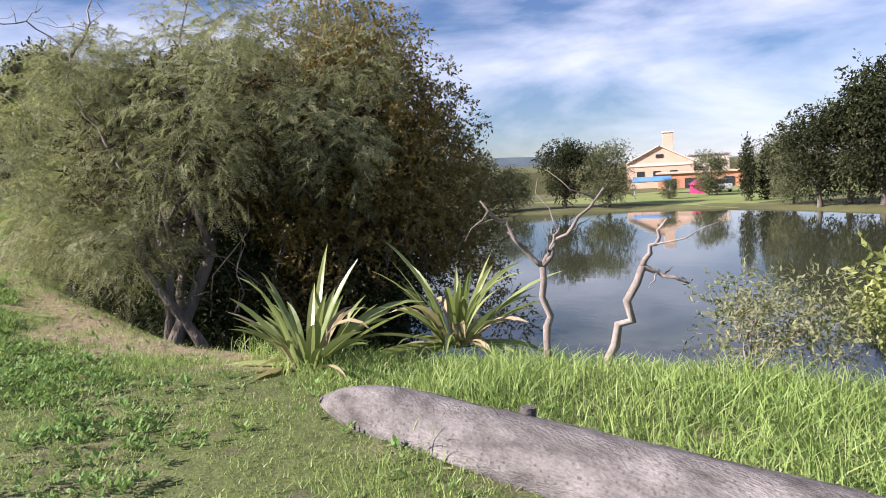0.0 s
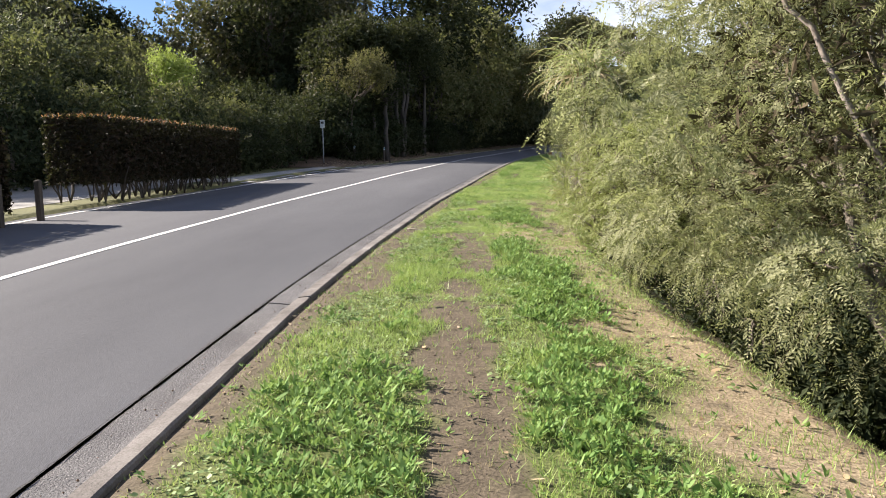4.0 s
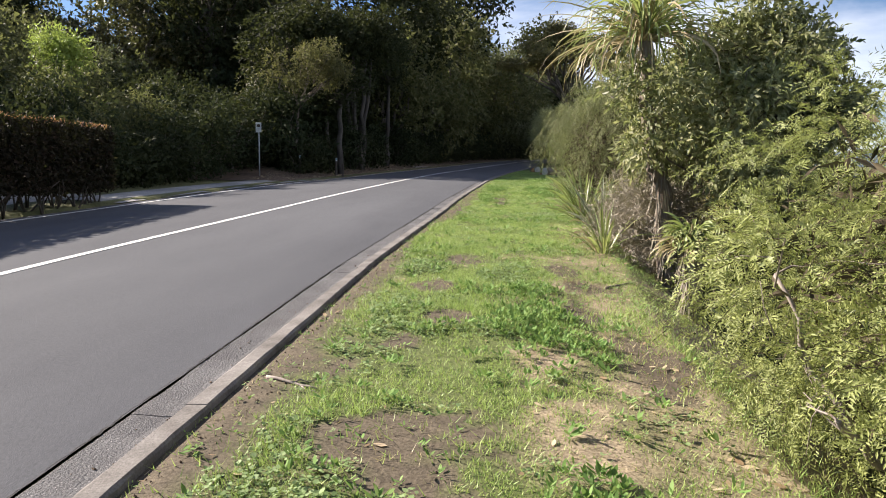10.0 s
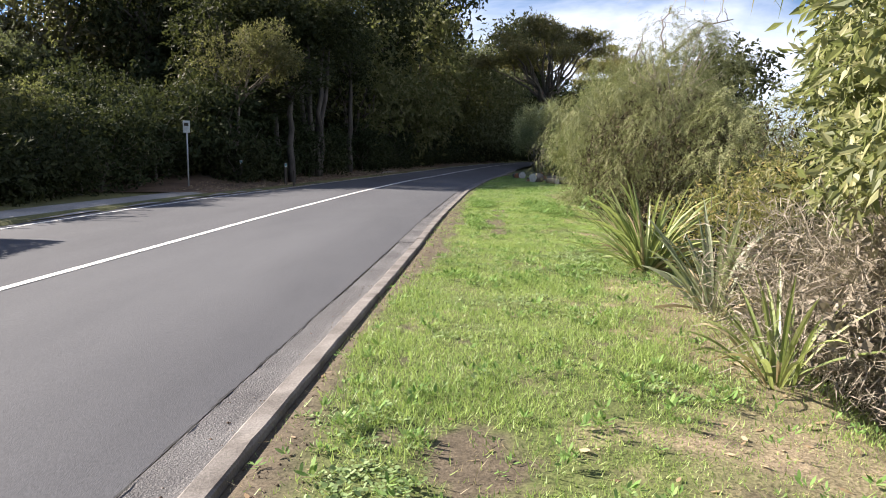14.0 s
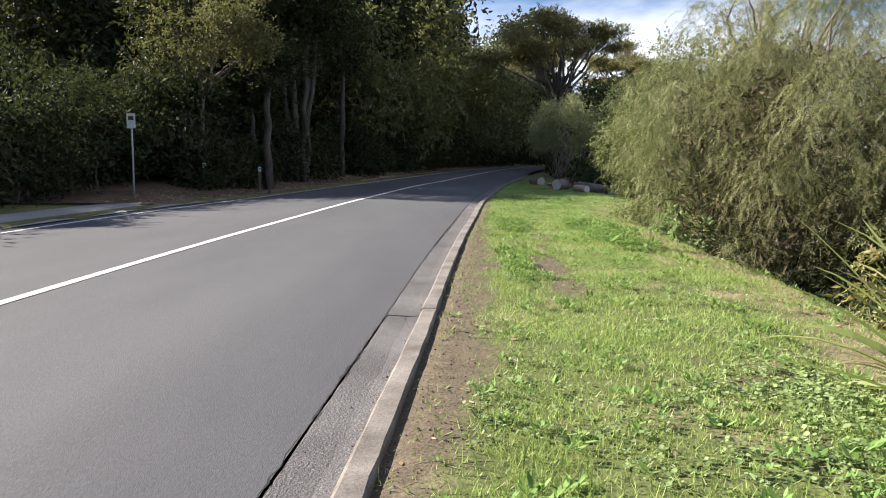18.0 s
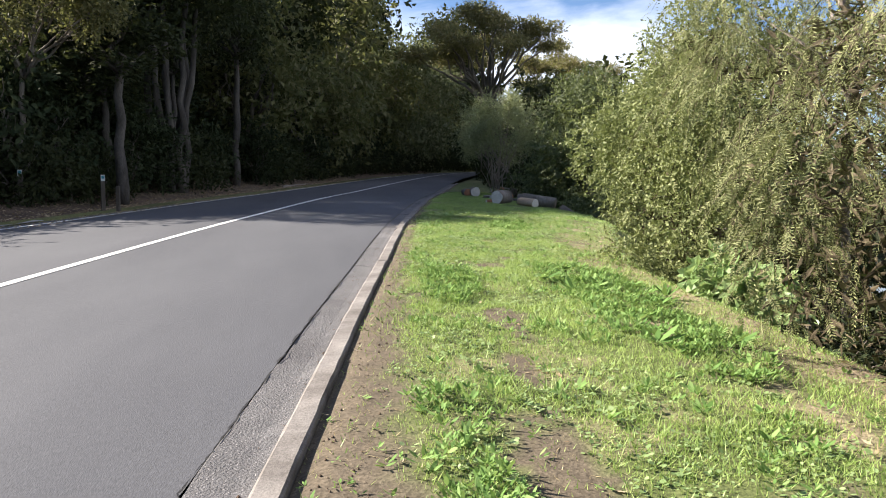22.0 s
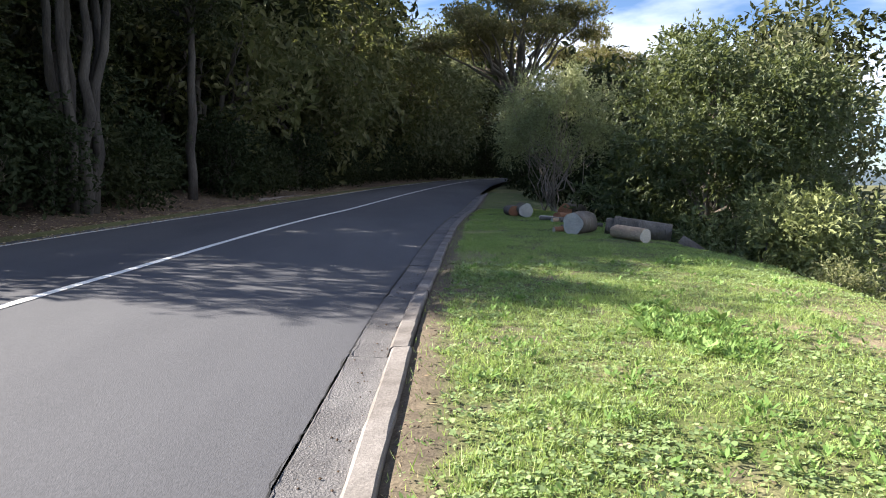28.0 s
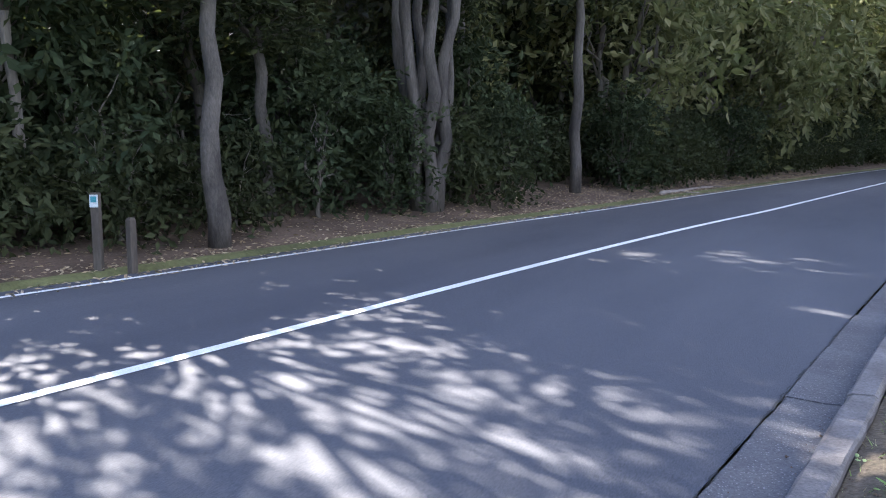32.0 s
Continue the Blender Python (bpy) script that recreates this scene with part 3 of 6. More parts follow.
def limbs_to(rng, base, fork, blobs, count, r0, sides=6):
    """The trunk's tube, and one tube for each limb."""
    base, fork = np.asarray(base, float), np.asarray(fork, float)
    trunk = tube(bent(rng, base, fork, 6, 0.03), np.linspace(r0 * 1.25, r0 * 0.75, 7), 10, 0.25, rng)
    out = []
    for i in rng.permutation(len(blobs))[:count]:
        c = blobs[i][0]
        mid = fork + (c - fork) * 0.5
        v = [tube(bent(rng, fork, c, 6, 0.16, -0.06), np.linspace(r0 * 0.6, r0 * 0.12, 7), sides, 0.2, rng)]
        for _ in range(2):
            e = c + rng.normal(0, 0.5, 3) * blobs[i][1]
            v.append(tube(bent(rng, mid, e, 4, 0.2), np.linspace(r0 * 0.25, r0 * 0.05, 5), 5))
        out.append(joined(v))
    return trunk, out


def tree(name, seed, x, y, leaf, bark, label, category, centre, radii, clumps, size, sprigs, per, length, L, W, droop=0.3, r0=0.12,
         count=9, low=-0.9, fork=None, z=None, extra=None, fuzz=0.22, split=True, stems=1, pinnate=False, keep=None, shape=(1, 1, 0.8), core=0, weep=None, boxy=2.0):
    """A tree or bush: trunk or stems, limbs and a crown, at its foot."""
    rng = np.random.default_rng(seed)
    ob = thing(name, x, y, z, label, category)
    blobs = scatter_blobs(rng, clumps, centre, radii, size, low, shape, boxy) + [(np.array(c, float), np.array(r, float)) for c, r in extra or ()]
    blobs = [b for b in blobs if keep is None or keep(b[0])]
    for s in range(stems):
        foot = (0, 0, -0.12) if stems == 1 else (*(rng.normal(0, 0.22, 2)), -0.12)
        top = fork or (centre[0] * 0.35, centre[1] * 0.35, max(0.5, centre[2] * 0.45))
        top = tuple(np.asarray(top) + (rng.normal(0, 0.3, 3) * (stems > 1)) * np.array([1, 1, 0.5]))
        trunk, limbs = limbs_to(rng, foot, top, blobs, max(2, count // stems), r0 * (1 if s == 0 else 0.7))
        put("trunk" if stems == 1 else "stem", mesh_of("trunk", *trunk, bark, False), ob)
        if split:
            for b in limbs:
                put("limb", mesh_of("limb", *b, bark, False), ob)
        else:
            put("branching", mesh_of("branching", *joined(limbs), bark, False), ob)
    if weep:
        (v, f), twigs = weeping(rng, blobs, *weep)
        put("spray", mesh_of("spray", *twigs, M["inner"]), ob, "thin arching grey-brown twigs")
    else:
        v, f = foliage(rng, blobs, sprigs, per, length, L, W, droop, 0.6, fuzz, 0.3 if pinnate else 0.16, pinnate)
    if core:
        # dead twigs and leaves within, coloured dark to put shade into the hollows
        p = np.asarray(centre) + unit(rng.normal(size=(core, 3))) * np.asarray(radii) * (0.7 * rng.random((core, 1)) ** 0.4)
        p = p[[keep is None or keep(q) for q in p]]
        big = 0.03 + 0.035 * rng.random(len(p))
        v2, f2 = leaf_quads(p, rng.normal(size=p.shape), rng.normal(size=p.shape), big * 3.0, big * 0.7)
        put("shade_core", mesh_of("shade_core", v2, f2, M["inner"]), ob, "dead twigs and dark brown leaves that put shade inside")
    put("crown", mesh_of("crown", v, f, leaf), ob)
    return ob


def blades(rng, P, height, width, lean, segs=1):
    """Upright blades: one triangle, or a bent strip of segs quads and a tip."""
    n = len(P)
    w = rng.random(n) * 2 * math.pi
    S = np.stack([np.cos(w), np.sin(w), np.zeros(n)], 1)
    a = rng.random(n) * 2 * math.pi
    tip = np.stack([np.cos(a), np.sin(a), np.zeros(n)], 1) * (lean * height * rng.random(n))[:, None]
    up = np.array([0, 0, 1.0])
    if segs == 1:
        V = np.stack([P - S * width[:, None] / 2, P + S * width[:, None] / 2, P + tip + up * height[:, None]], 1)
        return V.reshape(-1, 3), np.arange(3 * n).reshape(-1, 3)
    rows = []
    for i in range(segs):
        s = i / segs
        c = P + tip * s**2 * 1.3 + up * (height * (s - 0.25 * lean * s**2))[:, None]
        wd = (width * (1 - 0.55 * s))[:, None] / 2
        rows += [c - S * wd, c + S * wd]
    rows.append(P + tip * 1.3 + up * (height * (1 - 0.25 * lean))[:, None])
    V = np.stack(rows, 1)
    m = V.shape[1]
    base = (np.arange(n) * m)[:, None]
    F = [base + np.array([[2 * i, 2 * i + 1, 2 * i + 3, 2 * i + 2]]) for i in range(segs - 1)]
    T = base + np.array([[2 * segs - 2, 2 * segs - 1, 2 * segs]])
    return V.reshape(-1, 3), [tuple(q) for q in np.concatenate(F).tolist()] + [tuple(q) for q in T.tolist()]


def swords(rng, n, length, width, spread, arch, foot=0.12):
    """Long strap leaves that rise from one foot and arch over."""
    V, F = [], []
    for _ in range(n):
        a = rng.random() * 2 * math.pi
        out = np.array([math.cos(a), math.sin(a), 0])
        side = np.array([-out[1], out[0], 0])
        side = side * math.cos(0.6) + np.array([0, 0, 1]) * math.sin(rng.normal(0, 0.5))
        ln, el = length * (0.6 + 0.6 * rng.random()), max(0.15, 1.35 - abs(rng.normal(0, spread)))
        bow = arch * (0.4 + 1.0 * rng.random())
        p0 = out * foot * rng.random()
        steps, b = 7, len(V)
        p, e = p0.copy(), el
        for i in range(steps + 1):
            s = i / steps
            w = width * (0.55 + 0.9 * s if s < 0.4 else 0.91 * (1 - ((s - 0.4) / 0.6) ** 2.2)) / 2 + 0.001
            keel = np.array([0, 0, -w * 0.5])
            V += [p - side * w, p + keel, p + side * w]
            p = p + (out * math.cos(e) + np.array([0, 0, math.sin(e)])) * ln / steps
            e -= bow / steps * (0.5 + 1.2 * s)
        for i in range(steps):
            q = b + 3 * i
            F += [(q, q + 1, q + 4, q + 3), (q + 1, q + 2, q + 5, q + 4)]
    return V, F


def block(bm, cx, cy, cz, sx, sy, sz, bevel=0.01, turn=None):
    """A bevelled box into bm."""
    r = bmesh.ops.create_cube(bm, size=1.0)
    bmesh.ops.scale(bm, vec=(sx, sy, sz), verts=r["verts"])
    if turn:
        bmesh.ops.rotate(bm, matrix=Euler([radians(a) for a in turn]).to_matrix(), verts=r["verts"])
    bmesh.ops.translate(bm, vec=(cx, cy, cz), verts=r["verts"])
    if bevel:
        es = list({e for v in r["verts"] for e in v.link_edges})
        bmesh.ops.bevel(bm, geom=es, offset=bevel, segments=2, affect="EDGES", profile=0.5)
    return bm


def box_part(name, parent, at, size, material, bevel=0.01, turn=None, label=""):
    return part(name, block(bmesh.new(), *at, *size, bevel, turn), material, parent, label)


# ---- the setting ----
def axis(*spans):
    out = []
    for a, b, n in spans:
        out += list(np.linspace(a, b, n, endpoint=False))
    return np.array(out + [spans[-1][1]])


def sheet(xs, ys, height):
    X, Y = np.meshgrid(xs, ys)
    V = np.stack([X, Y, height(X, Y)], -1).reshape(-1, 3)
    n, m = len(xs), len(ys)
    i = (np.arange(m - 1)[:, None] * n + np.arange(n - 1)[None, :]).ravel()
    return V, np.stack([i, i + 1, i + n + 1, i + n], 1)


gx = axis((-2500, -300, 8), (-300, -60, 12), (-60, -14, 32), (-14, 10, 80), (10, 60, 60), (60, 300, 20), (300, 2500, 8))
gy = axis((-2500, -300, 8), (-300, -60, 10), (-60, -5, 20), (-5, 80, 170), (80, 150, 40), (150, 400, 10), (400, 2500, 8))
v, f = sheet(gx, gy, ground_height)
tagged(put("ground", mesh_of("ground", v, f, M["ground"], False)), "rough grassy earth sloping to the pond", "ground", "", "structure")
v, f = sheet(axis((-2, 120, 30)), axis((-200, 100, 40)), lambda X, Y: X * 0 + LEVEL)
tagged(put("water", mesh_of("water", v, f, M["water"])), "still murky green pond reflecting sky and trees", "water", "", "structure")


def ribbon(name, offsets, y0, y1, step, material, label, category, lift=0.0):
    """A strip that follows the kerb line; offsets are (across, height) pairs."""
    ys = np.arange(y0, y1 + step / 2, step)
    k, h = kerb_x(ys), rise(ys)
    wide = half(ys) / 3.5
    out = left_w(ys) - 7.34
    V = np.stack([np.stack([k + (o * wide if o > -5 else (o - out) * wide) if o < -1 else k + o, ys, h + z + lift], 1) for o, z in offsets], 1).reshape(-1, 3)
    n = len(offsets)
    i = (np.arange(len(ys) - 1)[:, None] * n + np.arange(n - 1)[None, :]).ravel()
    F = np.stack([i, i + 1, i + n + 1, i + n], 1)
    return tagged(put(name, mesh_of(name, V, F, material, False)), label, category, "", "structure")


ribbon("road", [(-7.34, -0.095), (-5.6, -0.045), (-3.5, -0.01), (-1.8, -0.03), (-0.432, -0.056)], -60, 138, 0.5, M["asphalt"],
       "smooth grey asphalt road with faint wheel tracks", "road")
ribbon("centre_line", [(-3.555, -0.0085), (-3.445, -0.0085)], -60, 138, 0.5, M["paint"], "continuous white painted centre line", "road marking", 0.004)
ribbon("edge_line", [(-6.98, -0.0855), (-6.87, -0.0825)], -60, 138, 0.5, M["paint"], "white painted edge line along the road", "road marking", 0.006)
rng = np.random.default_rng(5)
ys = np.arange(-10, 76, 0.035)
w1, w2 = 0.014 * (value_noise(ys, ys * 0, 27, 4) - 0.5) + 0.012 * (value_noise(ys, ys * 0, 5, 1) - 0.5) + 0.01 * (value_noise(ys, ys * 0, 17, 7) - 0.5), 0.009 * (value_noise(ys, ys * 0, 9, 2) - 0.35)
k, h = kerb_x(ys), rise(ys)
V = np.stack([np.stack([k - 0.432 + w1 - w2, ys, h - 0.049], 1), np.stack([k - 0.428 + w1 + w2, ys, h - 0.050], 1)], 1).reshape(-1, 3)
i = np.arange(len(ys) - 1) * 2
tagged(put("trim_joint", mesh_of("joint", V, np.stack([i, i + 1, i + 3, i + 2], 1), M["tar"])), "dark ragged joint between asphalt and channel", "joint", "", "structure")

# kerb and channel, cast in lengths
kerb = tagged(new("kerb"), "worn concrete kerb cast in lengths", "kerb", "", "structure")
chan = tagged(new("channel"), "coarse concrete gutter channel cast in lengths", "channel", "", "structure")
rng = np.random.default_rng(11)
y = -9.0
while y < 74:
    n = 2.3 if y > 42 else 4.55
    ya = np.linspace(y + 0.006, y + n - 0.006, 25)
    jx, jz = rng.normal(0, 0.006), rng.normal(0, 0.004)
    for owner, nm, prof, mt in ((kerb, "kerb_stone", [(-0.152, -0.3), (-0.152, -0.064), (-0.134, -0.010), (-0.118, 0.004), (-0.012, 0.008), (0.0, -0.006), (0.004, -0.3)], M["kerb"]),
                                (chan, "channel_slab", [(-0.428, -0.3), (-0.427, -0.062), (-0.417, -0.056), (-0.24, -0.068), (-0.154, -0.064), (-0.153, -0.3)], M["channel"])):
        V, m = [], len(prof)
        for q in ya:
            V += [(float(kerb_x(q)) + o + jx + (0.006 * (value_noise(q, o * 9, 3.0, 6) - 0.5) + 0.010 * (value_noise(q, o * 31, 11.0, 8) - 0.5) if z > -0.2 else 0), q, float(rise(q)) + z + jz + (0.009 * (value_noise(q, o * 31, 9.0, 9) - 0.6) if z > -0.2 else 0)) for o, z in prof]
        F = [(a * m + c, a * m + c + 1, (a + 1) * m + c + 1, (a + 1) * m + c) for a in range(24) for c in range(m - 1)]
        F += [tuple(range(m))[::-1], tuple(range(24 * m, 25 * m))]
        put(nm, mesh_of(nm, V, F, mt), owner)
    y += n


# worn ground of the verge
strip_w = knots(-5, 0.16, 8, 0.18, 13, 0.28, 16, 0.42, 18, 0.45, 21, 0.3, 23, 0.35, 26, 0.12, 28.5, 0.3, 32, 0.5, 35, 0.48, 38, 0.33, 42, 0.27, 47, 0.22, 60, 0.15)
path_x = knots(-5, 0.9, 5, 0.62, 7, 0.54, 10, 0.33, 12.6, 0.22, 17, 0.0, 19, 0.0, 22, -0.28, 23.3, 0.03, 26, 0.1, 32.7, 0.85, 36.5, 1.02, 38, 1.07, 45, 1.7)


# trodden bare patches, tall weeds and clover mats of the verge: centre and half extents
BARE = [(2.25, 5.6, 0.22, 0.5), (0.3, 11.2, 0.3, 0.6), (0.05, 16.4, 0.25, 0.9), (-0.95, 14.6, 0.25, 0.9), (0.17, 15.6, 0.3, 0.6), (0.08, 14.2, 0.25, 0.5), (-0.2, 17.9, 0.52, 0.5),
        (0.06, 16.8, 0.3, 0.6), (-0.26, 21.9, 0.22, 0.55), (-0.1, 20.5, 0.2, 0.35), (-0.36, 19.8, 0.12, 0.25), (0.0, 23.6, 0.28, 0.55), (1.08, 21.0, 0.2, 0.6),
        (1.4, 19.6, 0.3, 0.6), (-0.71, 19.07, 0.13, 0.2), (-0.87, 22.8, 0.16, 0.4), (1.12, 23.0, 0.18, 0.5), (1.24, 22.1, 0.24, 0.3), (0.8, 34.3, 0.24, 0.9),
        (0.78, 33.1, 0.2, 0.45), (1.1, 37.6, 0.16, 0.55), (1.47, 40.6, 0.2, 0.25), (0.92, 36.0, 0.13, 0.6), (0.95, 48.5, 0.14, 0.6), (1.75, 41.2, 0.14, 0.2)]
WEEDS = [(0.9, 5.6, 0.9, 1.6), (1.6, 7.3, 0.5, 0.7), (-0.32, 9.6, 0.5, 1.9), (1.33, 8.85, 0.5, 1.2), (-0.53, 11.05, 0.42, 1.1), (0.92, 11.24, 0.37, 1.3), (0.95, 13.3, 0.4, 1.0), (0.92, 15.1, 0.45, 1.2),
         (0.62, 16.9, 0.36, 0.8), (0.75, 20.4, 0.42, 1.4), (0.38, 34.3, 0.24, 1.3), (0.73, 39.2, 0.3, 1.4), (2.23, 38.0, 0.45, 2.3), (2.5, 39.2, 0.4, 1.2), (2.63, 45.8, 0.4, 1.0)]
CLOVER = [(-0.75, 17.2, 0.42, 0.85), (-0.47, 23.1, 0.25, 0.6), (0.49, 22.5, 0.36, 0.7), (-0.5, 20.5, 0.3, 0.8), (-0.7, 13.2, 0.3, 0.7), (1.2, 43.5, 0.6, 1.2), (1.6, 29.5, 0.6, 1.2)]


def patches(x, y, places, n):
    """How far a place lies within one of the ragged patches."""
    m = np.zeros(np.broadcast(x, y).shape)
    for px, py, rx, ry in places:
        m = np.maximum(m, np.exp(-((x - px) / rx) ** 2 - ((y - py) / ry) ** 2))
    return smooth(0.32, 0.62, m + 0.9 * (n - 0.5))


def earth_at(x, y):
    k, n1, n2 = kerb_x(y), value_noise(x, y, 2.3, 21), value_noise(x, y, 7.0, 22)
    n = 0.65 * n1 + 0.35 * n2
    n3 = value_noise(x, y, 19.0, 23)
    n = n + 0.35 * (n3 - 0.5)
    strip = smooth(1.35, 0.6, (x - k) / strip_w(y) + 0.9 * (n - 0.5))
    band = np.exp(-((x - path_x(y) - 0.12 * (value_noise(y, y * 0, 0.7, 5) - 0.5)) / (0.24 + 0.12 * n1)) ** 2)
    firm = smooth(14.5, 12.5, y)
    worn = smooth(0.30, 0.72, band * firm * (1 - 0.25 * smooth(7, 4.5, y)) + 1.5 * (n - 0.5))
    return np.clip(np.maximum.reduce([strip, worn, patches(x, y, BARE, n)]), 0, 1)


def dry_at(x, y):
    b = bank_x(y)
    n = value_noise(x, y, 1.8, 41) * 0.6 + value_noise(x, y, 6.0, 42) * 0.4
    near = smooth(-1.15, -0.45, x - b + 1.3 * (n - 0.5)) * smooth(7.2, 8.6, y) * smooth(50, 44, y) * (0.7 + 0.3 * smooth(15, 12, y))
    return np.clip(near + 0.35 * smooth(0.62, 0.8, n), 0, 1)


ys = np.arange(-4, 76, 0.09)
us = np.linspace(0, 1, 46) ** 1.0
X = kerb_x(ys)[:, None] + 0.003 + us[None, :] * (bank_x(ys) + 0.9 - kerb_x(ys))[:, None]
Y = np.repeat(ys[:, None], len(us), 1)
V = np.stack([X, Y, verge_height(X, Y)], -1).reshape(-1, 3)
n = len(us)
i = (np.arange(len(ys) - 1)[:, None] * n + np.arange(n - 1)[None, :]).ravel()
me = mesh_of("verge", V, np.stack([i, i + 1, i + n + 1, i + n], 1), M["soil"], False)
wear = me.color_attributes.new("wear", "FLOAT_COLOR", "POINT")
E_, D_ = earth_at(X, Y).ravel(), dry_at(X, Y).ravel()
wear.data.foreach_set("color", np.stack([E_, D_, E_ * 0, E_ * 0 + 1], 1).ravel())
tagged(put("verge", me), "grass verge with a trodden earth path", "verge", "", "structure")

# pale shoulder and drive on the far side, litter bank under the trees
ribbon("shoulder", [(-8.95, -0.035), (-8.9, 0.0), (-8.2, 0.0), (-7.345, -0.07)], 33.0, 48.5, 0.5, M["gravel"], "pale gravel shoulder beside the road", "shoulder")
v, f = sheet(axis((-16.5, -10.95, 8)), axis((5, 35.5, 40)), lambda X, Y: rise(Y) - 0.02 + 0 * X)
tagged(put("drive", mesh_of("drive", v, f, M["gravel"])), "pale drive behind the hedge", "drive", "", "structure")
v, f = sheet(np.linspace(0, 1, 24), np.arange(45, 120, 0.5), lambda X, Y: X)
W = v[:, 0].copy()
v[:, 0] = kerb_x(v[:, 1]) - left_w(v[:, 1]) * half(v[:, 1]) / 3.5 - W * 9
v[:, 2] = ground_height(v[:, 0], v[:, 1]) + 0.02 + 0.03 * value_noise(v[:, 0], v[:, 1], 3, 3)
tagged(put("litter_bank", mesh_of("litter", v, f[:, ::-1], M["litter"], False)), "bank of brown leaf litter under the trees", "bank", "", "structure")

# ---- right side: bushes along the bank ----
bush_a = tree("bush", 101, 2.75, 11.0, M["olive"], M["bark"], "large olive-grey fine-leaved bush with dark twisted stems", "bush",
              (1.0, 2.0, 2.0), (2.5, 3.9, 2.4), 74, 0.56, 0, 0, 0.30, 0, 0, 0.45, 0.08, 16, -1.0, (0.4, 0.6, 0.9), None,
              [((-1.45, 0.5, 2.0), (0.4, 0.5, 0.4)), ((-1.35, 1.5, 2.4), (0.45, 0.5, 0.4)), ((-1.2, 0.3, 2.7), (0.4, 0.5, 0.4)), ((-1.0, 2.6, 2.0), (0.45, 0.5, 0.45)), ((-0.9, 1.2, 3.0), (0.45, 0.5, 0.4)),
               ((-0.9, 1.4, 1.3), (0.4, 0.5, 0.4)), ((-0.95, 2.6, 1.0), (0.4, 0.5, 0.4)), ((1.9, 1.2, 3.0), (0.55, 0.55, 0.45)), ((2.2, 2.0, 2.5), (0.55, 0.55, 0.45)),
               ((1.6, 0.6, 2.3), (0.5, 0.55, 0.45)), ((2.3, 2.6, 3.3), (0.55, 0.55, 0.45)), ((1.0, -0.3, 2.8), (0.5, 0.55, 0.45)), ((1.5, 0.2, 3.4), (0.5, 0.55, 0.45)),
               ((1.5, -0.9, 2.5), (0.5, 0.5, 0.4)), ((2.2, -0.6, 3.1), (0.55, 0.5, 0.4)), ((2.7, 0.2, 2.6), (0.55, 0.5, 0.4)), ((3.0, 0.6, 3.5), (0.55, 0.5, 0.4)), ((2.0, -0.4, 3.9), (0.5, 0.5, 0.4)), ((0.6, -0.9, 3.3), (0.5, 0.5, 0.4))], 0.3, True, 4, True,
              lambda p: not (p[0] > -0.25 and p[1] < 2.6 and p[2] < 1.65), (1, 1, 0.75), 16000, (3900, 7, 14, 0.34, 0.15, 0.034, 0.0115, 0.28))
# added leaf mass, coloured dark to stand for the bush's shaded hollow
tree("bush", 115, 4.9, 13.4, M["under"], M["bark"], "undergrowth added below the large bush, coloured dark for its shaded hollow", "bush",
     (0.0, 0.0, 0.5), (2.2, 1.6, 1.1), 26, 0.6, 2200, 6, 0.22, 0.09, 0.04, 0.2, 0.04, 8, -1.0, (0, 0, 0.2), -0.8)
# three more dark-leaved fillers added where the hollow lies in shade
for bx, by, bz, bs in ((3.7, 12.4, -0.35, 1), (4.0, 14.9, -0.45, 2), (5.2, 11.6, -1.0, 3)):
    tree("bush", 118 + bs, bx, by, M["under"], M["bark"], "leafy growth added inside the large bush, coloured dark for shade", "bush",
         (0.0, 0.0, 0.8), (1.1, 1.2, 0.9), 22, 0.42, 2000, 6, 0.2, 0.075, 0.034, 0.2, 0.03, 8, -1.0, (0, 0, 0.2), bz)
tree("tree", 102, 6.1, 12.4, M["rust"], M["bark"], "dense rusty brown and green tree overhanging the pond", "tree",
     (-0.45, 0.2, 2.7), (1.85, 2.2, 2.95), 70, 0.66, 20000, 8, 0.18, 0.055, 0.026, 0.2, 0.13, 12, -1.0, None, -0.9,
     [((1.7, 0.0, 0.9), (0.5, 0.6, 0.5)), ((2.3, 0.1, 0.1), (0.5, 0.6, 0.5)), ((1.4, -0.4, 1.6), (0.45, 0.6, 0.5))], 0.1, core=6000)
bush_lime = tree("bush", 103, 2.0, 17.8, M["lime"], M["bark"], "yellow-green feathery bush with bare crossing stems", "bush",
                 (0.6, 0.3, 1.05), (1.3, 2.3, 1.35), 64, 0.36, 0, 0, 0.2, 0, 0, 0.3, 0.04, 10, -1.0, (0.3, 0.1, 0.35), None, None, 0.3, True, 3, True, None, (1, 1, 0.8), 1800,
                 (2300, 7, 12, 0.32, 0.11, 0.03, 0.0078, 0.3))
tree("bush", 104, 3.9, 18.6, M["greyolive"], M["bark"], "tall grey-green bush behind the yellow one", "bush",
     (0.2, 0.3, 2.2), (1.8, 2.5, 2.1), 44, 0.55, 0, 0, 0.3, 0, 0, 0.5, 0.07, 9, -1.0, None, None, None, 0.25, True, 1, True, None, (1, 1, 1.1), 4000,
     (900, 7, 11, 0.5, 0.2, 0.05, 0.014, 0.6))
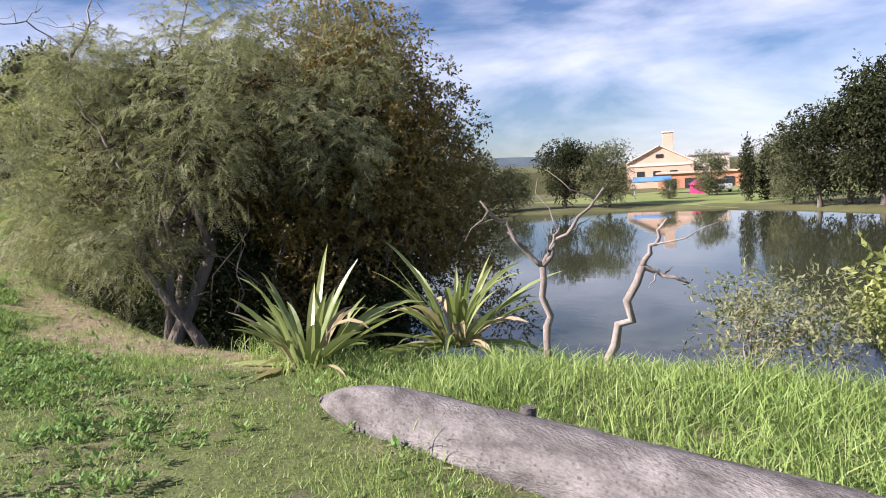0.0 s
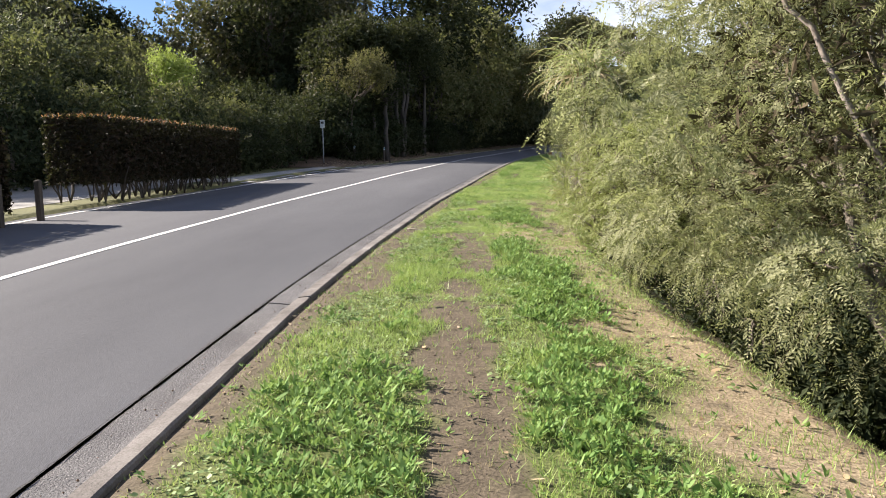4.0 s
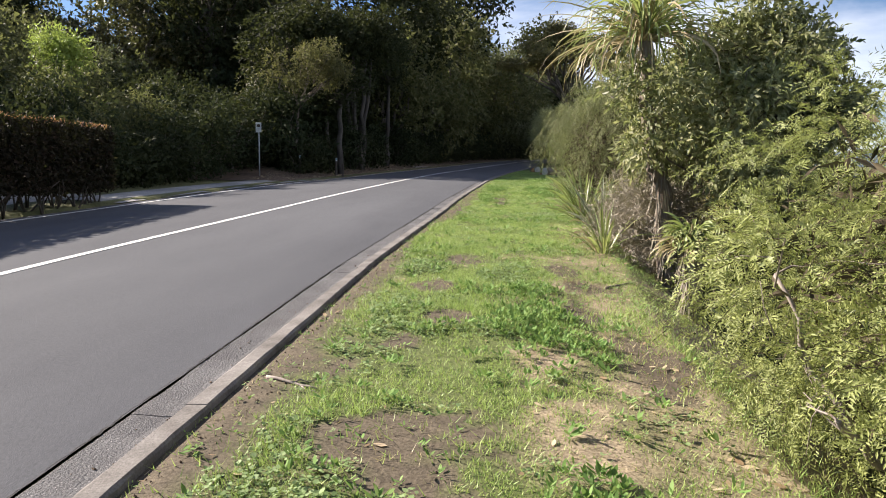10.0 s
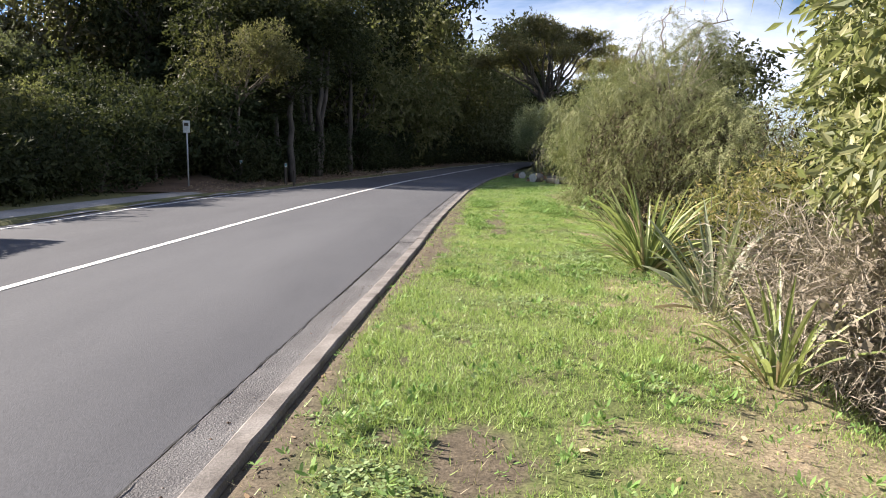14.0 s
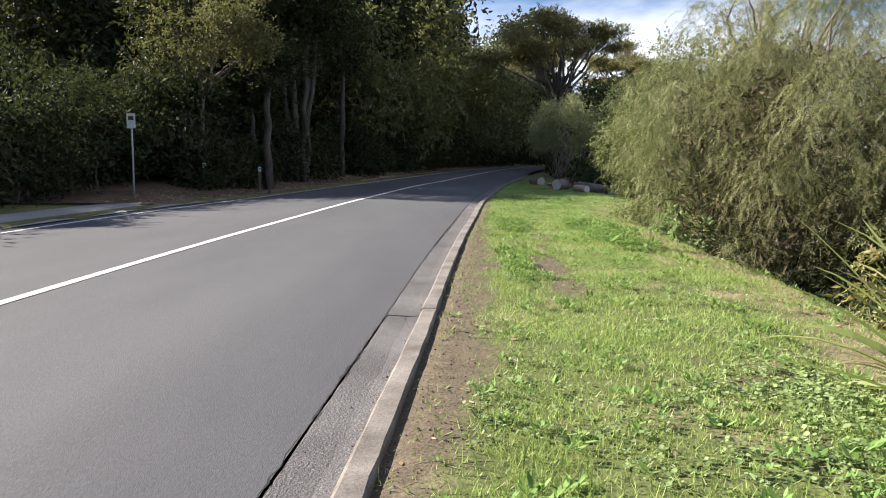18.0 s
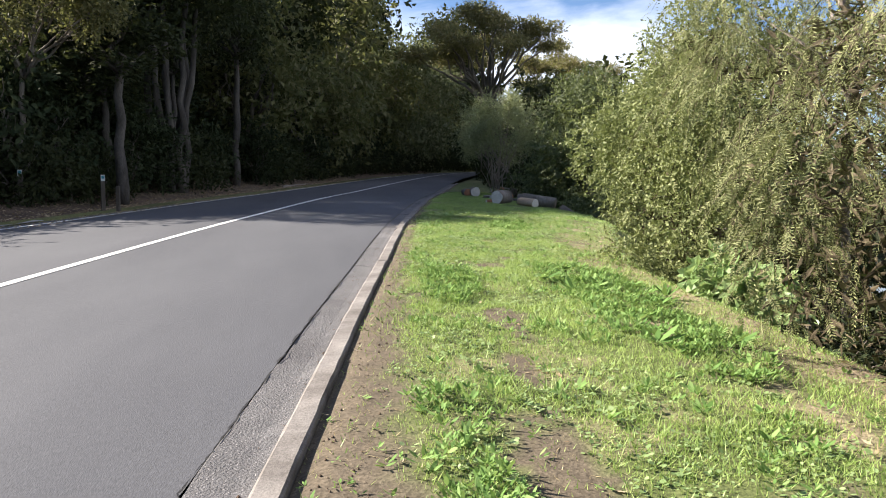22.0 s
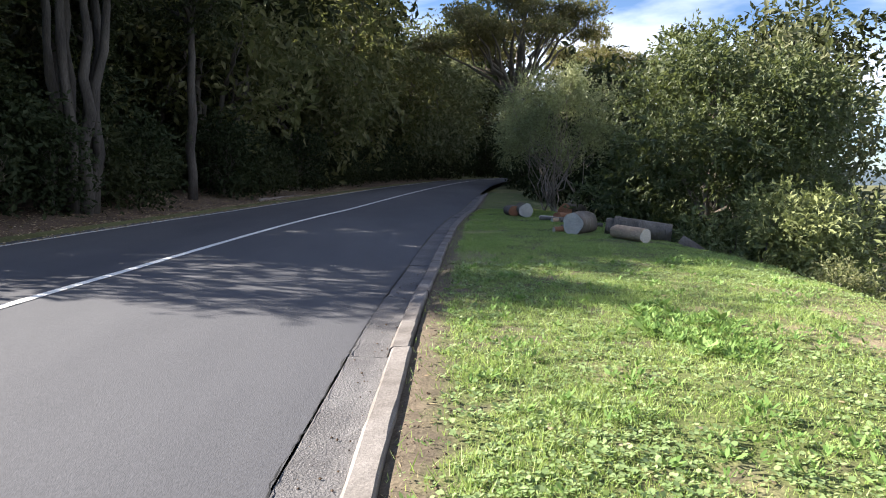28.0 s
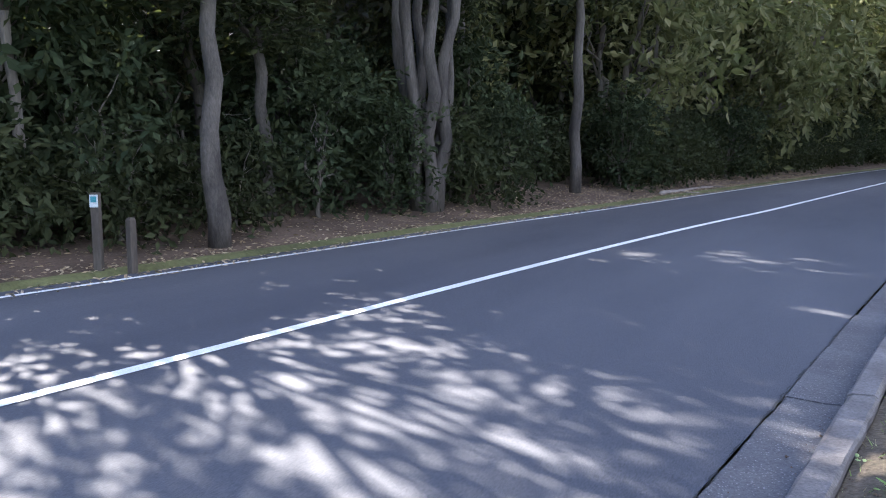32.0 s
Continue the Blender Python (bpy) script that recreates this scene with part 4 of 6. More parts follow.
tree("tree", 105, 4.2, 25.6, M["gloss"], M["bark"], "broad-leaved evergreen tree with glossy dark leaves", "tree",
     (-0.15, -0.2, 3.2), (1.5, 1.5, 1.7), 40, 0.46, 6400, 6, 0.18, 0.1, 0.04, 0.3, 0.08, 9, -0.75, None, None,
     [((-1.75, -0.9, 2.6), (0.36, 0.4, 0.3)), ((-1.7, -0.7, 3.5), (0.36, 0.4, 0.3)), ((-1.9, -1.6, 2.8), (0.34, 0.36, 0.3)), ((-1.6, -1.8, 3.4), (0.36, 0.36, 0.3)), ((-2.1, -1.4, 3.4), (0.34, 0.36, 0.3)), ((-1.2, -2.0, 2.8), (0.36, 0.36, 0.3)), ((-0.9, -2.0, 2.4), (0.42, 0.45, 0.36)),
      ((-0.8, -1.9, 3.2), (0.42, 0.45, 0.36)), ((-0.2, -2.0, 1.9), (0.45, 0.45, 0.4))], 0.18, core=1500)
tree("bush", 106, 2.85, 25.4, M["reed"], M["dead_wood"], "dry grey twiggy bush beside the flax", "bush",
     (0.0, 0.2, 0.7), (0.7, 1.6, 0.7), 24, 0.42, 3600, 7, 0.4, 0.14, 0.007, 0.0, 0.025, 12, -1.0, (0, 0, 0.15), None, None, 0.5, True, 3)
tree("bush", 107, 4.1, 29.6, M["mixed"], M["bark"], "mixed green and tan bush above the bank", "bush",
     (0.3, 0.4, 1.1), (1.4, 2.8, 1.35), 34, 0.55, 5200, 7, 0.22, 0.07, 0.024, 0.2, 0.05, 8, -1.0, fuzz=0.15)
tree("bush", 116, 5.7, 32.6, M["greyolive"], M["bark"], "tall grey-green bush behind the flax", "bush",
     (0.0, 0.0, 2.2), (2.1, 2.4, 2.6), 48, 0.56, 0, 0, 0.32, 0, 0, 0.6, 0.07, 9, -1.0, None, None, None, 0.25, True, 2, True, None, (0.9, 0.9, 1.2), 4000,
     (900, 7, 11, 0.55, 0.2, 0.055, 0.015, 0.7))
tree("bush", 108, 4.4, 36.0, M["greyolive"], M["bark"], "big weeping olive-green bush with hanging foliage", "bush",
     (0.05, 0.6, 2.0), (2.55, 4.2, 2.3), 62, 0.58, 0, 0, 0.36, 0, 0, 0.8, 0.09, 12, -1.0, None, None,
     [((-2.2, -0.8, 2.1), (0.4, 0.5, 0.5)), ((-2.1, 0.2, 2.7), (0.4, 0.5, 0.5)), ((-1.9, -1.2, 2.9), (0.4, 0.5, 0.5)), ((-1.7, 1.4, 3.2), (0.4, 0.5, 0.5)), ((-1.2, -1.6, 3.4), (0.4, 0.5, 0.5)), ((-1.2, 0.4, 3.9), (0.45, 0.5, 0.5))],
     0.22, True, 2, True, lambda p: not (p[1] > 1.2 and p[2] < 2.9 and p[0] < 1.0), (0.9, 0.9, 1.05), 16000, (3600, 7, 16, 0.36, 0.135, 0.027, 0.006, 0.95), 2.2)
tree("bush", 109, 4.5, 41.1, M["pale_green"], M["bark"], "tall light green small-leaved bush", "bush",
     (0.15, 0.1, 2.3), (1.75, 2.1, 2.7), 84, 0.46, 12500, 9, 0.2, 0.048, 0.024, 0.15, 0.07, 8, -1.0, fuzz=0.14, core=5000, boxy=3.0)
tree("tree", 117, 5.3, 38.2, M["greyolive"], M["dead_wood"], "sparse grey-olive tree with bare pale limbs above the bushes", "tree",
     (0.0, 0.2, 4.9), (1.6, 1.9, 1.2), 26, 0.38, 0, 0, 0.3, 0, 0, 0.3, 0.08, 10, -0.7, (-0.3, 0.0, 3.4), None, None, 0.25, True, 1, True, None, (1, 1, 0.7), 0,
     (420, 6, 10, 0.45, 0.18, 0.05, 0.012, 0.5))
tree("bush", 110, 5.3, 62.0, M["stemmy"], M["dead_wood"], "upright bush with many pale thin stems behind the logs", "bush",
     (0.0, 0.0, 2.3), (1.9, 2.8, 1.9), 56, 0.38, 4400, 7, 0.3, 0.08, 0.026, -0.1, 0.04, 30, -0.45, (0, 0, 0.3), None, None, 0.4, True, 7, shape=(0.9, 0.9, 1.3), boxy=2.6)
tree("tree", 111, 7.9, 57.4, M["dark"], M["bark"], "dense dark evergreen tree behind the logs", "tree",
     (0.0, 0.0, 3.1), (2.9, 2.8, 3.7), 60, 0.8, 6600, 7, 0.28, 0.13, 0.055, 0.15, 0.12, 9, -1.0)
tree("bush", 112, 7.0, 53.4, M["pale_green"], M["bark"], "low green bush at the edge of the grass", "bush",
     (0.2, 0.0, 0.9), (1.4, 1.8, 1.2), 22, 0.6, 2400, 7, 0.25, 0.11, 0.045, 0.15, 0.05, 8, -1.0)
tree("bush", 113, 7.9, 49.0, M["pale_green"], M["bark"], "tangled green bush above the bank", "bush",
     (0.3, 0.0, 1.2), (1.7, 2.0, 1.7), 24, 0.65, 2600, 7, 0.3, 0.11, 0.04, 0.2, 0.05, 8, -1.0)


def bare_limb(seed, owner, points, r, twigs=5, name="dead_limb", tip=0.25):
    """A leafless crooked limb through world points, with short twigs, under its bush."""
    rng = np.random.default_rng(seed)
    inv = owner.matrix_world.inverted()
    pts = [np.array(inv @ Vector((x, y, z + 0.03 * y))) for x, y, z in points]
    fine = []
    for a, b in zip(pts[:-1], pts[1:]):
        fine += bent(rng, a, b, 4, 0.10)[:-1]
    fine.append(pts[-1])
    bits = [tube(fine, np.linspace(r, r * tip, len(fine)), 7, 0.3, rng)]
    for _ in range(twigs):
        p = fine[rng.integers(len(fine) // 3, len(fine))]
        e = p + rng.normal(0, 0.28, 3) + (0, 0, 0.2)
        bits.append(tube(bent(rng, p, e, 4, 0.25), np.linspace(r * 0.3, r * 0.08, 5), 5))
        bits.append(tube(bent(rng, (p + e) / 2, e + rng.normal(0, 0.15, 3), 3, 0.25), np.linspace(r * 0.15, r * 0.05, 4), 4))
    put(name, mesh_of(name, *joined(bits), M["dead_wood"], False), owner, "bare dead grey limb")


bare_limb(131, bush_a, [(2.75, 11.3, 1.0), (2.35, 11.6, 1.9), (2.05, 11.9, 2.5), (2.15, 12.1, 2.95), (1.75, 12.3, 3.3), (1.35, 12.4, 3.25)], 0.02, 6)
bare_limb(132, bush_a, [(2.15, 12.1, 2.9), (2.4, 12.2, 3.3), (2.45, 12.3, 3.9)], 0.02, 4)
bare_limb(133, bush_a, [(3.3, 11.4, 1.5), (3.2, 11.2, 2.4), (3.15, 11.1, 3.0), (3.4, 11.2, 3.7)], 0.02, 5)
rng = np.random.default_rng(137)
bits = []
for _ in range(90):
    a = np.array((0.3 + 3.2 * rng.random(), -0.4 + 2.6 * rng.random(), 0.2 + 0.5 * rng.random()))
    b = a + (rng.normal(0, 0.5), rng.normal(0, 0.4), 0.3 + 0.9 * rng.random())
    bits.append(tube(bent(rng, a, b, 4, 0.22), np.linspace(0.009, 0.003, 5), 4))
put("dead_wood", mesh_of("twigs", *joined(bits), M["bark"], False), bush_a, "tangle of bare twigs inside the bush")
bare_limb(134, bush_lime, [(1.98, 17.8, -0.05), (1.75, 17.55, 0.12), (1.52, 17.35, 0.34)], 0.02, 2, "stub", 0.6)
bare_limb(135, bush_lime, [(1.98, 17.85, -0.05), (1.75, 18.1, 0.3), (1.6, 18.2, 0.75)], 0.022, 3, "stub", 0.4)
bare_limb(136, bush_lime, [(2.0, 17.8, -0.05), (2.1, 17.5, 0.4), (1.95, 17.2, 0.9)], 0.025, 3, "stub", 0.4)

dead = thing("dead_tree", 5.5, 39.7, 0.4, "bare grey dead tree rising behind the weeping bush", "dead tree")
bare_limb(141, dead, [(5.5, 39.7, -0.9), (5.4, 39.6, 2.4), (5.2, 39.6, 3.2), (5.45, 39.6, 3.75), (5.3, 39.6, 4.3), (5.5, 39.5, 5.0)], 0.055, 9, "trunk")
bare_limb(142, dead, [(5.2, 39.6, 3.0), (4.8, 39.5, 3.3), (4.6, 39.4, 3.7), (4.75, 39.3, 4.2)], 0.045, 8)
bare_limb(143, dead, [(5.4, 39.6, 3.7), (6.0, 39.4, 4.2), (6.3, 39.2, 4.5), (6.9, 39.0, 4.6)], 0.045, 8)


# ---- cabbage trees and flax ----
def cabbage_tree(seed, x, y, top, r, head, z, label):
    rng = np.random.default_rng(seed)
    ob = thing("cabbage_tree", x, y, z, label, "tree", "cabbage trees")
    pts = bent(rng, (0, 0, -0.1), top, 8, 0.05)
    put("trunk", mesh_of("trunk", *tube(pts, np.linspace(r * 1.15, r * 0.8, 9), 12, 0.35, rng), M["shag"], False), ob, "shaggy peeling trunk")
    bits = []
    for _ in range(240):
        s = rng.random()
        c = np.asarray(top) * s
        a = rng.random() * 2 * math.pi
        o = np.array([math.cos(a), math.sin(a), 0]) * r * 1.02
        d = np.array([math.cos(a) * 0.25, math.sin(a) * 0.25, -1.0])
        bits.append((c + o, d, o))
    P, D, N = (np.array(q) for q in zip(*bits))
    v, f = leaf_quads(P, D, N, 0.15 + 0.25 * rng.random(240), 0.012 + 0.02 * rng.random(240))
    put("dry_bark", mesh_of("strips", v, f, M["reed"]), ob, "hanging dry bark strips")
    v, f = swords(rng, 170, head, 0.036, 0.8, 2.8, 0.1)
    put("leaf_head", mesh_of("head", np.asarray(v) + np.asarray(top), f, M["sword"]), ob, "head of long green strap leaves")
    v, f = swords(rng, 120, head * 1.15, 0.032, 1.3, 1.9, 0.12)
    v = (np.asarray(v) * (1, 1, 0.9)) + np.asarray(top) - (0, 0, 0.1)
    put("leaf_skirt", mesh_of("skirt", v, f, M["drysword"]), ob, "hanging dry leaves")
    return ob


cabbage_tree(201, 2.8, 24.6, (-0.5, -0.1, 3.35), 0.11, 1.3, -0.5 + 0.03 * 24.4, "tall cabbage tree with shaggy trunk and drooping head")
cabbage_tree(202, 2.42, 22.3, (-0.05, -0.05, 1.0), 0.07, 0.34, -0.55 + 0.03 * 22.3, "short cabbage tree with a dry skirt")


def flax(seed, x, y, n, length, width, label, z=None, leaf="sword", spread=0.45):
    rng = np.random.default_rng(seed)
    ob = thing("flax_plant", x, y, z, label, "flax", "flax clumps")
    put("green_leaves", mesh_of("leaves", *swords(rng, n, length, width, spread, 0.9, 0.16), M[leaf]), ob)
    put("dry_leaves", mesh_of("dry", *swords(rng, n // 3, length * 0.75, width * 0.9, 0.8, 1.8, 0.2), M["drysword"]), ob, "dry tan leaves at the foot")
    return ob


flax(301, 2.3, 29.4, 80, 1.2, 0.055, "upright green flax clump at the edge of the grass")
flax(302, 2.3, 27.1, 34, 1.0, 0.06, "grey-green flax clump with dead leaves", leaf="greysword", spread=0.4)
flax(303, 1.95, 25.0, 26, 0.75, 0.04, "sprawling flax with pale bent leaves")
flax(304, 3.2, 8.0, 40, 0.95, 0.085, "broad pale green flax clump beside the log", spread=0.55)
flax(305, 4.7, 8.15, 42, 1.0, 0.085, "spreading flax clump on the bank above the pond", -0.15 + 0.03 * 8, spread=0.75)


# ---- the log by the pond, dead saplings ----
def rough_log(name, seed, a, b, r, bark, cut, label, squash=1.0, sides=20, steps=14, lump=0.05, taper=0.0):
    """A felled length with bark and two sawn faces."""
    rng = np.random.default_rng(seed)
    a, b = np.asarray(a, float), np.asarray(b, float)
    ob = new(name)
    mid = (a + b) / 2
    ob.matrix_world = Matrix.Translation(mid)
    tagged(ob, label, "log")
    d = (b - a) / np.linalg.norm(b - a)
    s = unit(np.cross(d, (0, 0, 1)))
    u = np.cross(s, d)
    V, F, ends = [], [], []
    ph = rng.random(6) * 6
    for i in range(steps + 1):
        q = i / steps
        ring = []
        for j in range(sides):
            w = 2 * math.pi * j / sides
            rr = r * (1 + lump * math.sin(3 * w + ph[0] + 2 * q) + lump * 0.7 * math.sin(5 * w + ph[1] - 3 * q) + 0.015 * rng.normal())
            rr *= 1 - taper * max(0, 1 - q / 0.14) ** 2.2 if taper else (0.97 if i in (0, steps) else 1)
            ring.append(a - mid + (b - a) * q + s * rr * math.cos(w) + u * rr * squash * math.sin(w))
        V += ring
        if i in (0, steps):
            ends.append(ring)
    for i in range(steps):
        for j in range(sides):
            k2 = (j + 1) % sides
            F.append((i * sides + j, i * sides + k2, (i + 1) * sides + k2, (i + 1) * sides + j))
    put("bark", mesh_of("bark", V, F, bark, False), ob)
    for ring, o, back in ((ends[0], -d, False), (ends[1], d, True)):
        c = np.mean(ring, 0)
        vv = [c + o * 0.004] + [p + o * 0.002 for p in ring]
        ff = [(0, 1 + (j + 1) % sides, 1 + j) if not back else (0, 1 + j, 1 + (j + 1) % sides) for j in range(sides)]
        put("sawn_face", mesh_of("face", vv, ff, cut), ob)
    return ob


z0 = G(3.2, 5)
big = rough_log("log", 401, (2.94, 7.05, z0 + 0.03), (4.4, 1.5, z0 + 0.03), 0.27, M["timber"], M["rot"],
                "huge weathered grey log lying on the grass", 0.85, 28, 44, 0.05, 0.72)
ob = thing("stump", 3.5, 5.6, z0 + 0.0, "small weathered post stump beside the log", "stump")
put("post_body", mesh_of("stump", *tube([(0, 0, -0.1), (0, 0, 0.15), (0.01, 0, 0.24)], [0.05, 0.05, 0.045], 12), M["timber"]), ob)
put("knot", mesh_of("knot", *tube([(-0.02, -0.04, 0.18), (-0.05, -0.09, 0.19)], [0.03, 0.025], 8), M["tar"]), ob)


def dead_sapling(seed, x, y, z, fork, tips, r, label):
    rng = np.random.default_rng(seed)
    ob = thing("dead_sapling", x, y, z, label, "dead tree", "dead saplings")
    put("trunk", mesh_of("trunk", *tube(bent(rng, (0, 0, -0.2), fork, 9, 0.07), np.linspace(r, r * 0.7, 10), 9, 0.3, rng), M["dead_wood"], False), ob)
    for tip in tips:
        pts = bent(rng, fork, tip, 8, 0.1)
        bits = [tube(pts, np.linspace(r * 0.62, r * 0.2, 9), 7, 0.2, rng)]
        for _ in range(3):
            p = pts[rng.integers(3, 8)]
            bits.append(tube(bent(rng, p, p + rng.normal(0, 0.16, 3) + (0, 0, 0.12), 4, 0.2), np.linspace(r * 0.22, r * 0.06, 5), 5))
        put("branch", mesh_of("branch", *joined(bits), M["dead_wood"], False), ob)
    return ob


dead_sapling(411, 4.85, 7.0, G(4.85, 7.0) - 0.1, (0.0, 0.05, 0.9), [(-0.4, 0.3, 1.45), (0.45, -0.2, 1.5), (0.15, 0.0, 1.2)], 0.036, "dead pale forked sapling on the bank")
dead_sapling(412, 5.2, 6.85, G(5.2, 6.85) - 0.1, (0.3, -0.25, 0.95), [(0.45, -0.38, 1.32), (0.55, -0.5, 0.8)], 0.042, "leaning dead sapling with broken top")
tree("bush", 413, 6.0, 6.0, M["olive"], M["dead_wood"], "low thin bush between bank and pond", "bush", (0.1, 0.0, 0.45), (0.6, 0.6, 0.4), 10, 0.28, 520, 6, 0.2, 0.05, 0.016, 0.1, 0.018, 8, -0.6, (0, 0, 0.1))
tree("bush", 414, 6.9, 4.9, M["lime"], M["bark"], "leafy yellow-green bush on the pond bank", "bush", (0.2, -0.1, 0.8), (0.8, 0.8, 0.6), 14, 0.34, 850, 6, 0.18, 0.075, 0.035, 0.1, 0.03, 8, -0.6, (0, 0, 0.2))

# ---- logs in the shade ----
def zl(x, y, r):
    return G(x, y) + r * 0.93


rough_log("log", 421, (3.75, 53.9, zl(3.7, 53.9, 0.2)), (4.15, 54.35, zl(4.1, 54.3, 0.2)), 0.21, M["bark"], M["cut"], "short thick log with a pale sawn face")
rough_log("log", 422, (4.66, 52.6, zl(4.6, 52.6, 0.12)), (4.36, 53.3, zl(4.3, 53.3, 0.12)), 0.125, M["peeled"], M["cut"], "peeled tan log with a sawn end")
rough_log("log", 423, (4.45, 54.2, zl(4.4, 54.2, 0.15)), (5.1, 54.0, zl(5.1, 54.0, 0.15)), 0.16, M["bark"], M["cut"], "dark bark-covered log piece")
rough_log("log", 424, (3.75, 58.6, zl(3.7, 58.6, 0.17)), (3.75, 59.3, zl(3.7, 59.3, 0.17)), 0.18, M["bark"], M["cut"], "mossy log with pale sawn face")
rough_log("log", 425, (4.3, 57.6, zl(4.3, 57.6, 0.1)), (5.0, 58.2, zl(5, 58.2, 0.1)), 0.12, M["redcut"], M["redcut"], "red-brown split log among the others", 0.8)
rough_log("log", 426, (4.2, 56.8, zl(4.2, 56.8, 0.06)), (5.1, 56.6, zl(5.1, 56.6, 0.06)), 0.07, M["bark"], M["cut"], "thin split branch length", 0.6)
rough_log("log", 427, (4.75, 58.7, zl(4.7, 58.7, 0.18)), (5.3, 59.3, zl(5.3, 59.3, 0.18)), 0.2, M["bark"], M["redcut"], "dark log with red-brown end")

rough_log("log", 428, (4.6, 54.15, zl(4.6, 54.1, 0.19)), (5.55, 53.75, zl(5.5, 53.7, 0.19)), 0.2, M["bark"], M["bark"], "dark furrowed trunk length behind the peeled log", 0.9)
rough_log("log", 429, (5.7, 53.75, zl(5.7, 53.7, 0.15)), (6.7, 53.2, zl(6.7, 53.2, 0.15)), 0.16, M["bark"], M["redcut"], "brown rotting log under the bushes", 0.9)
rough_log("log", 430, (3.9, 57.6, zl(3.9, 57.6, 0.05)), (4.55, 57.35, zl(4.5, 57.3, 0.05)), 0.09, M["bark"], M["cut"], "split half log with a pale cut edge", 0.55)
rough_log("log", 431, (4.0, 58.0, zl(4.0, 58.0, 0.05)), (4.4, 57.5, zl(4.4, 57.5, 0.05)), 0.08, M["cut"], M["cut"], "pale split piece lying flat", 0.5)
rough_log("log", 432, (3.5, 58.9, zl(3.5, 58.9, 0.13)), (3.45, 59.5, zl(3.4, 59.5, 0.13)), 0.14, M["bark"], M["redcut"], "dark log beside the mossy one")
rough_log("log", 433, (4.05, 57.0, zl(4.05, 57.0, 0.05)), (4.2, 57.05, zl(4.2, 57.05, 0.05)), 0.06, M["peeled"], M["cut"], "small peeled wood offcut")
rough_log("log", 434, (3.5, 54.35, zl(3.5, 54.35, 0.05)), (3.68, 54.4, zl(3.65, 54.4, 0.05)), 0.06, M["redcut"], M["cut"], "short red-brown offcut beside the thick log")

# ---- left side: hedges, posts, signs ----
def hedge(seed, x0, x1, y0, y1, h, label):
    rng = np.random.default_rng(seed)
    ob = thing("hedge", (x0 + x1) / 2, (y0 + y1) / 2, None, label, "hedge", "clipped hedges")
    lx, ly = x1 - x0, y1 - y0
    n = int(2600 * ly)
    P = rng.random((n, 3)) * (lx, ly, h - 0.42) + (-lx / 2, -ly / 2, 0.42)
    side = rng.integers(0, 10, n)
    P[side < 3, 0] = lx / 2 - np.abs(rng.normal(0, 0.05, (side < 3).sum()))
    P[side == 3, 0] = -lx / 2 + np.abs(rng.normal(0, 0.05, (side == 3).sum()))
    P[(side == 4), 1] = ly / 2 - np.abs(rng.normal(0, 0.05, (side == 4).sum()))
    P[(side == 5), 1] = -ly / 2 + np.abs(rng.normal(0, 0.05, (side == 5).sum()))
    top = side > 7
    P[top, 2] = h - np.abs(rng.normal(0, 0.05, top.sum()))
    P += rng.normal(0, 0.025, P.shape)
    v, f = leaf_quads(P, rng.normal(size=(n, 3)), rng.normal(size=(n, 3)) + (0.4, 0, 0.3), 0.07 + 0.07 * rng.random(n), 0.04 + 0.04 * rng.random(n))
    # large inner leaves, added so the sun does not pass through
    c = int(260 * ly)
    P = (rng.random((c, 3)) - 0.5) * (lx - 0.4, ly - 0.4, 0) + (0, 0, 0.55) + rng.random((c, 1)) * (0, 0, h - 0.75)
    v2, f2 = leaf_quads(P, rng.normal(size=(c, 3)), rng.normal(size=(c, 3)), 0.22 + 0.12 * rng.random(c), 0.16 + 0.08 * rng.random(c))
    v, f = np.concatenate([v, v2]), np.concatenate([f, f2 + len(v)])
    put("foliage", mesh_of("foliage", v, f, M["hedge"]), ob, "dense clipped foliage, darkened for its shaded face")
    m = int(420 * ly)
    P = rng.random((m, 3)) * (lx + 0.06, ly + 0.06, 0) + (-lx / 2 - 0.03, -ly / 2 - 0.03, h - 0.02)
    P[:, 2] += rng.normal(0, 0.025, m)
    v, f = leaf_quads(P, rng.normal(0, 0.5, (m, 3)) + (0, 0, 0.8), rng.normal(size=(m, 3)), 0.06 + 0.05 * rng.random(m), 0.022 + 0.01 * rng.random(m))
    put("red_shoots", mesh_of("shoots", v, f, M["hedgered"]), ob, "reddish new shoots along the top")
    for yy in np.arange(-ly / 2 + 0.25, ly / 2, 0.42):
        for xx in (-lx * 0.22, lx * 0.25):
            xx, yy = xx + rng.normal(0, 0.1), yy + rng.normal(0, 0.13)
            bits = []
            for _ in range(3):
                e = (xx + rng.normal(0, 0.2), yy + rng.normal(0, 0.24), 0.5 + 0.3 * rng.random())
                bits.append(tube(bent(rng, (xx, yy, -0.05), e, 3, 0.12), (0.025, 0.02, 0.016, 0.012), 5))
            put("stem", mesh_of("stem", *joined(bits), M["post"], False), ob)
    return ob


hedge(501, -10.4, -9.05, 23.7, 32.85, 2.0, "long clipped hedge with reddish top, darkened for its shaded face")
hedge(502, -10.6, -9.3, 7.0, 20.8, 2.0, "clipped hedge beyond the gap")


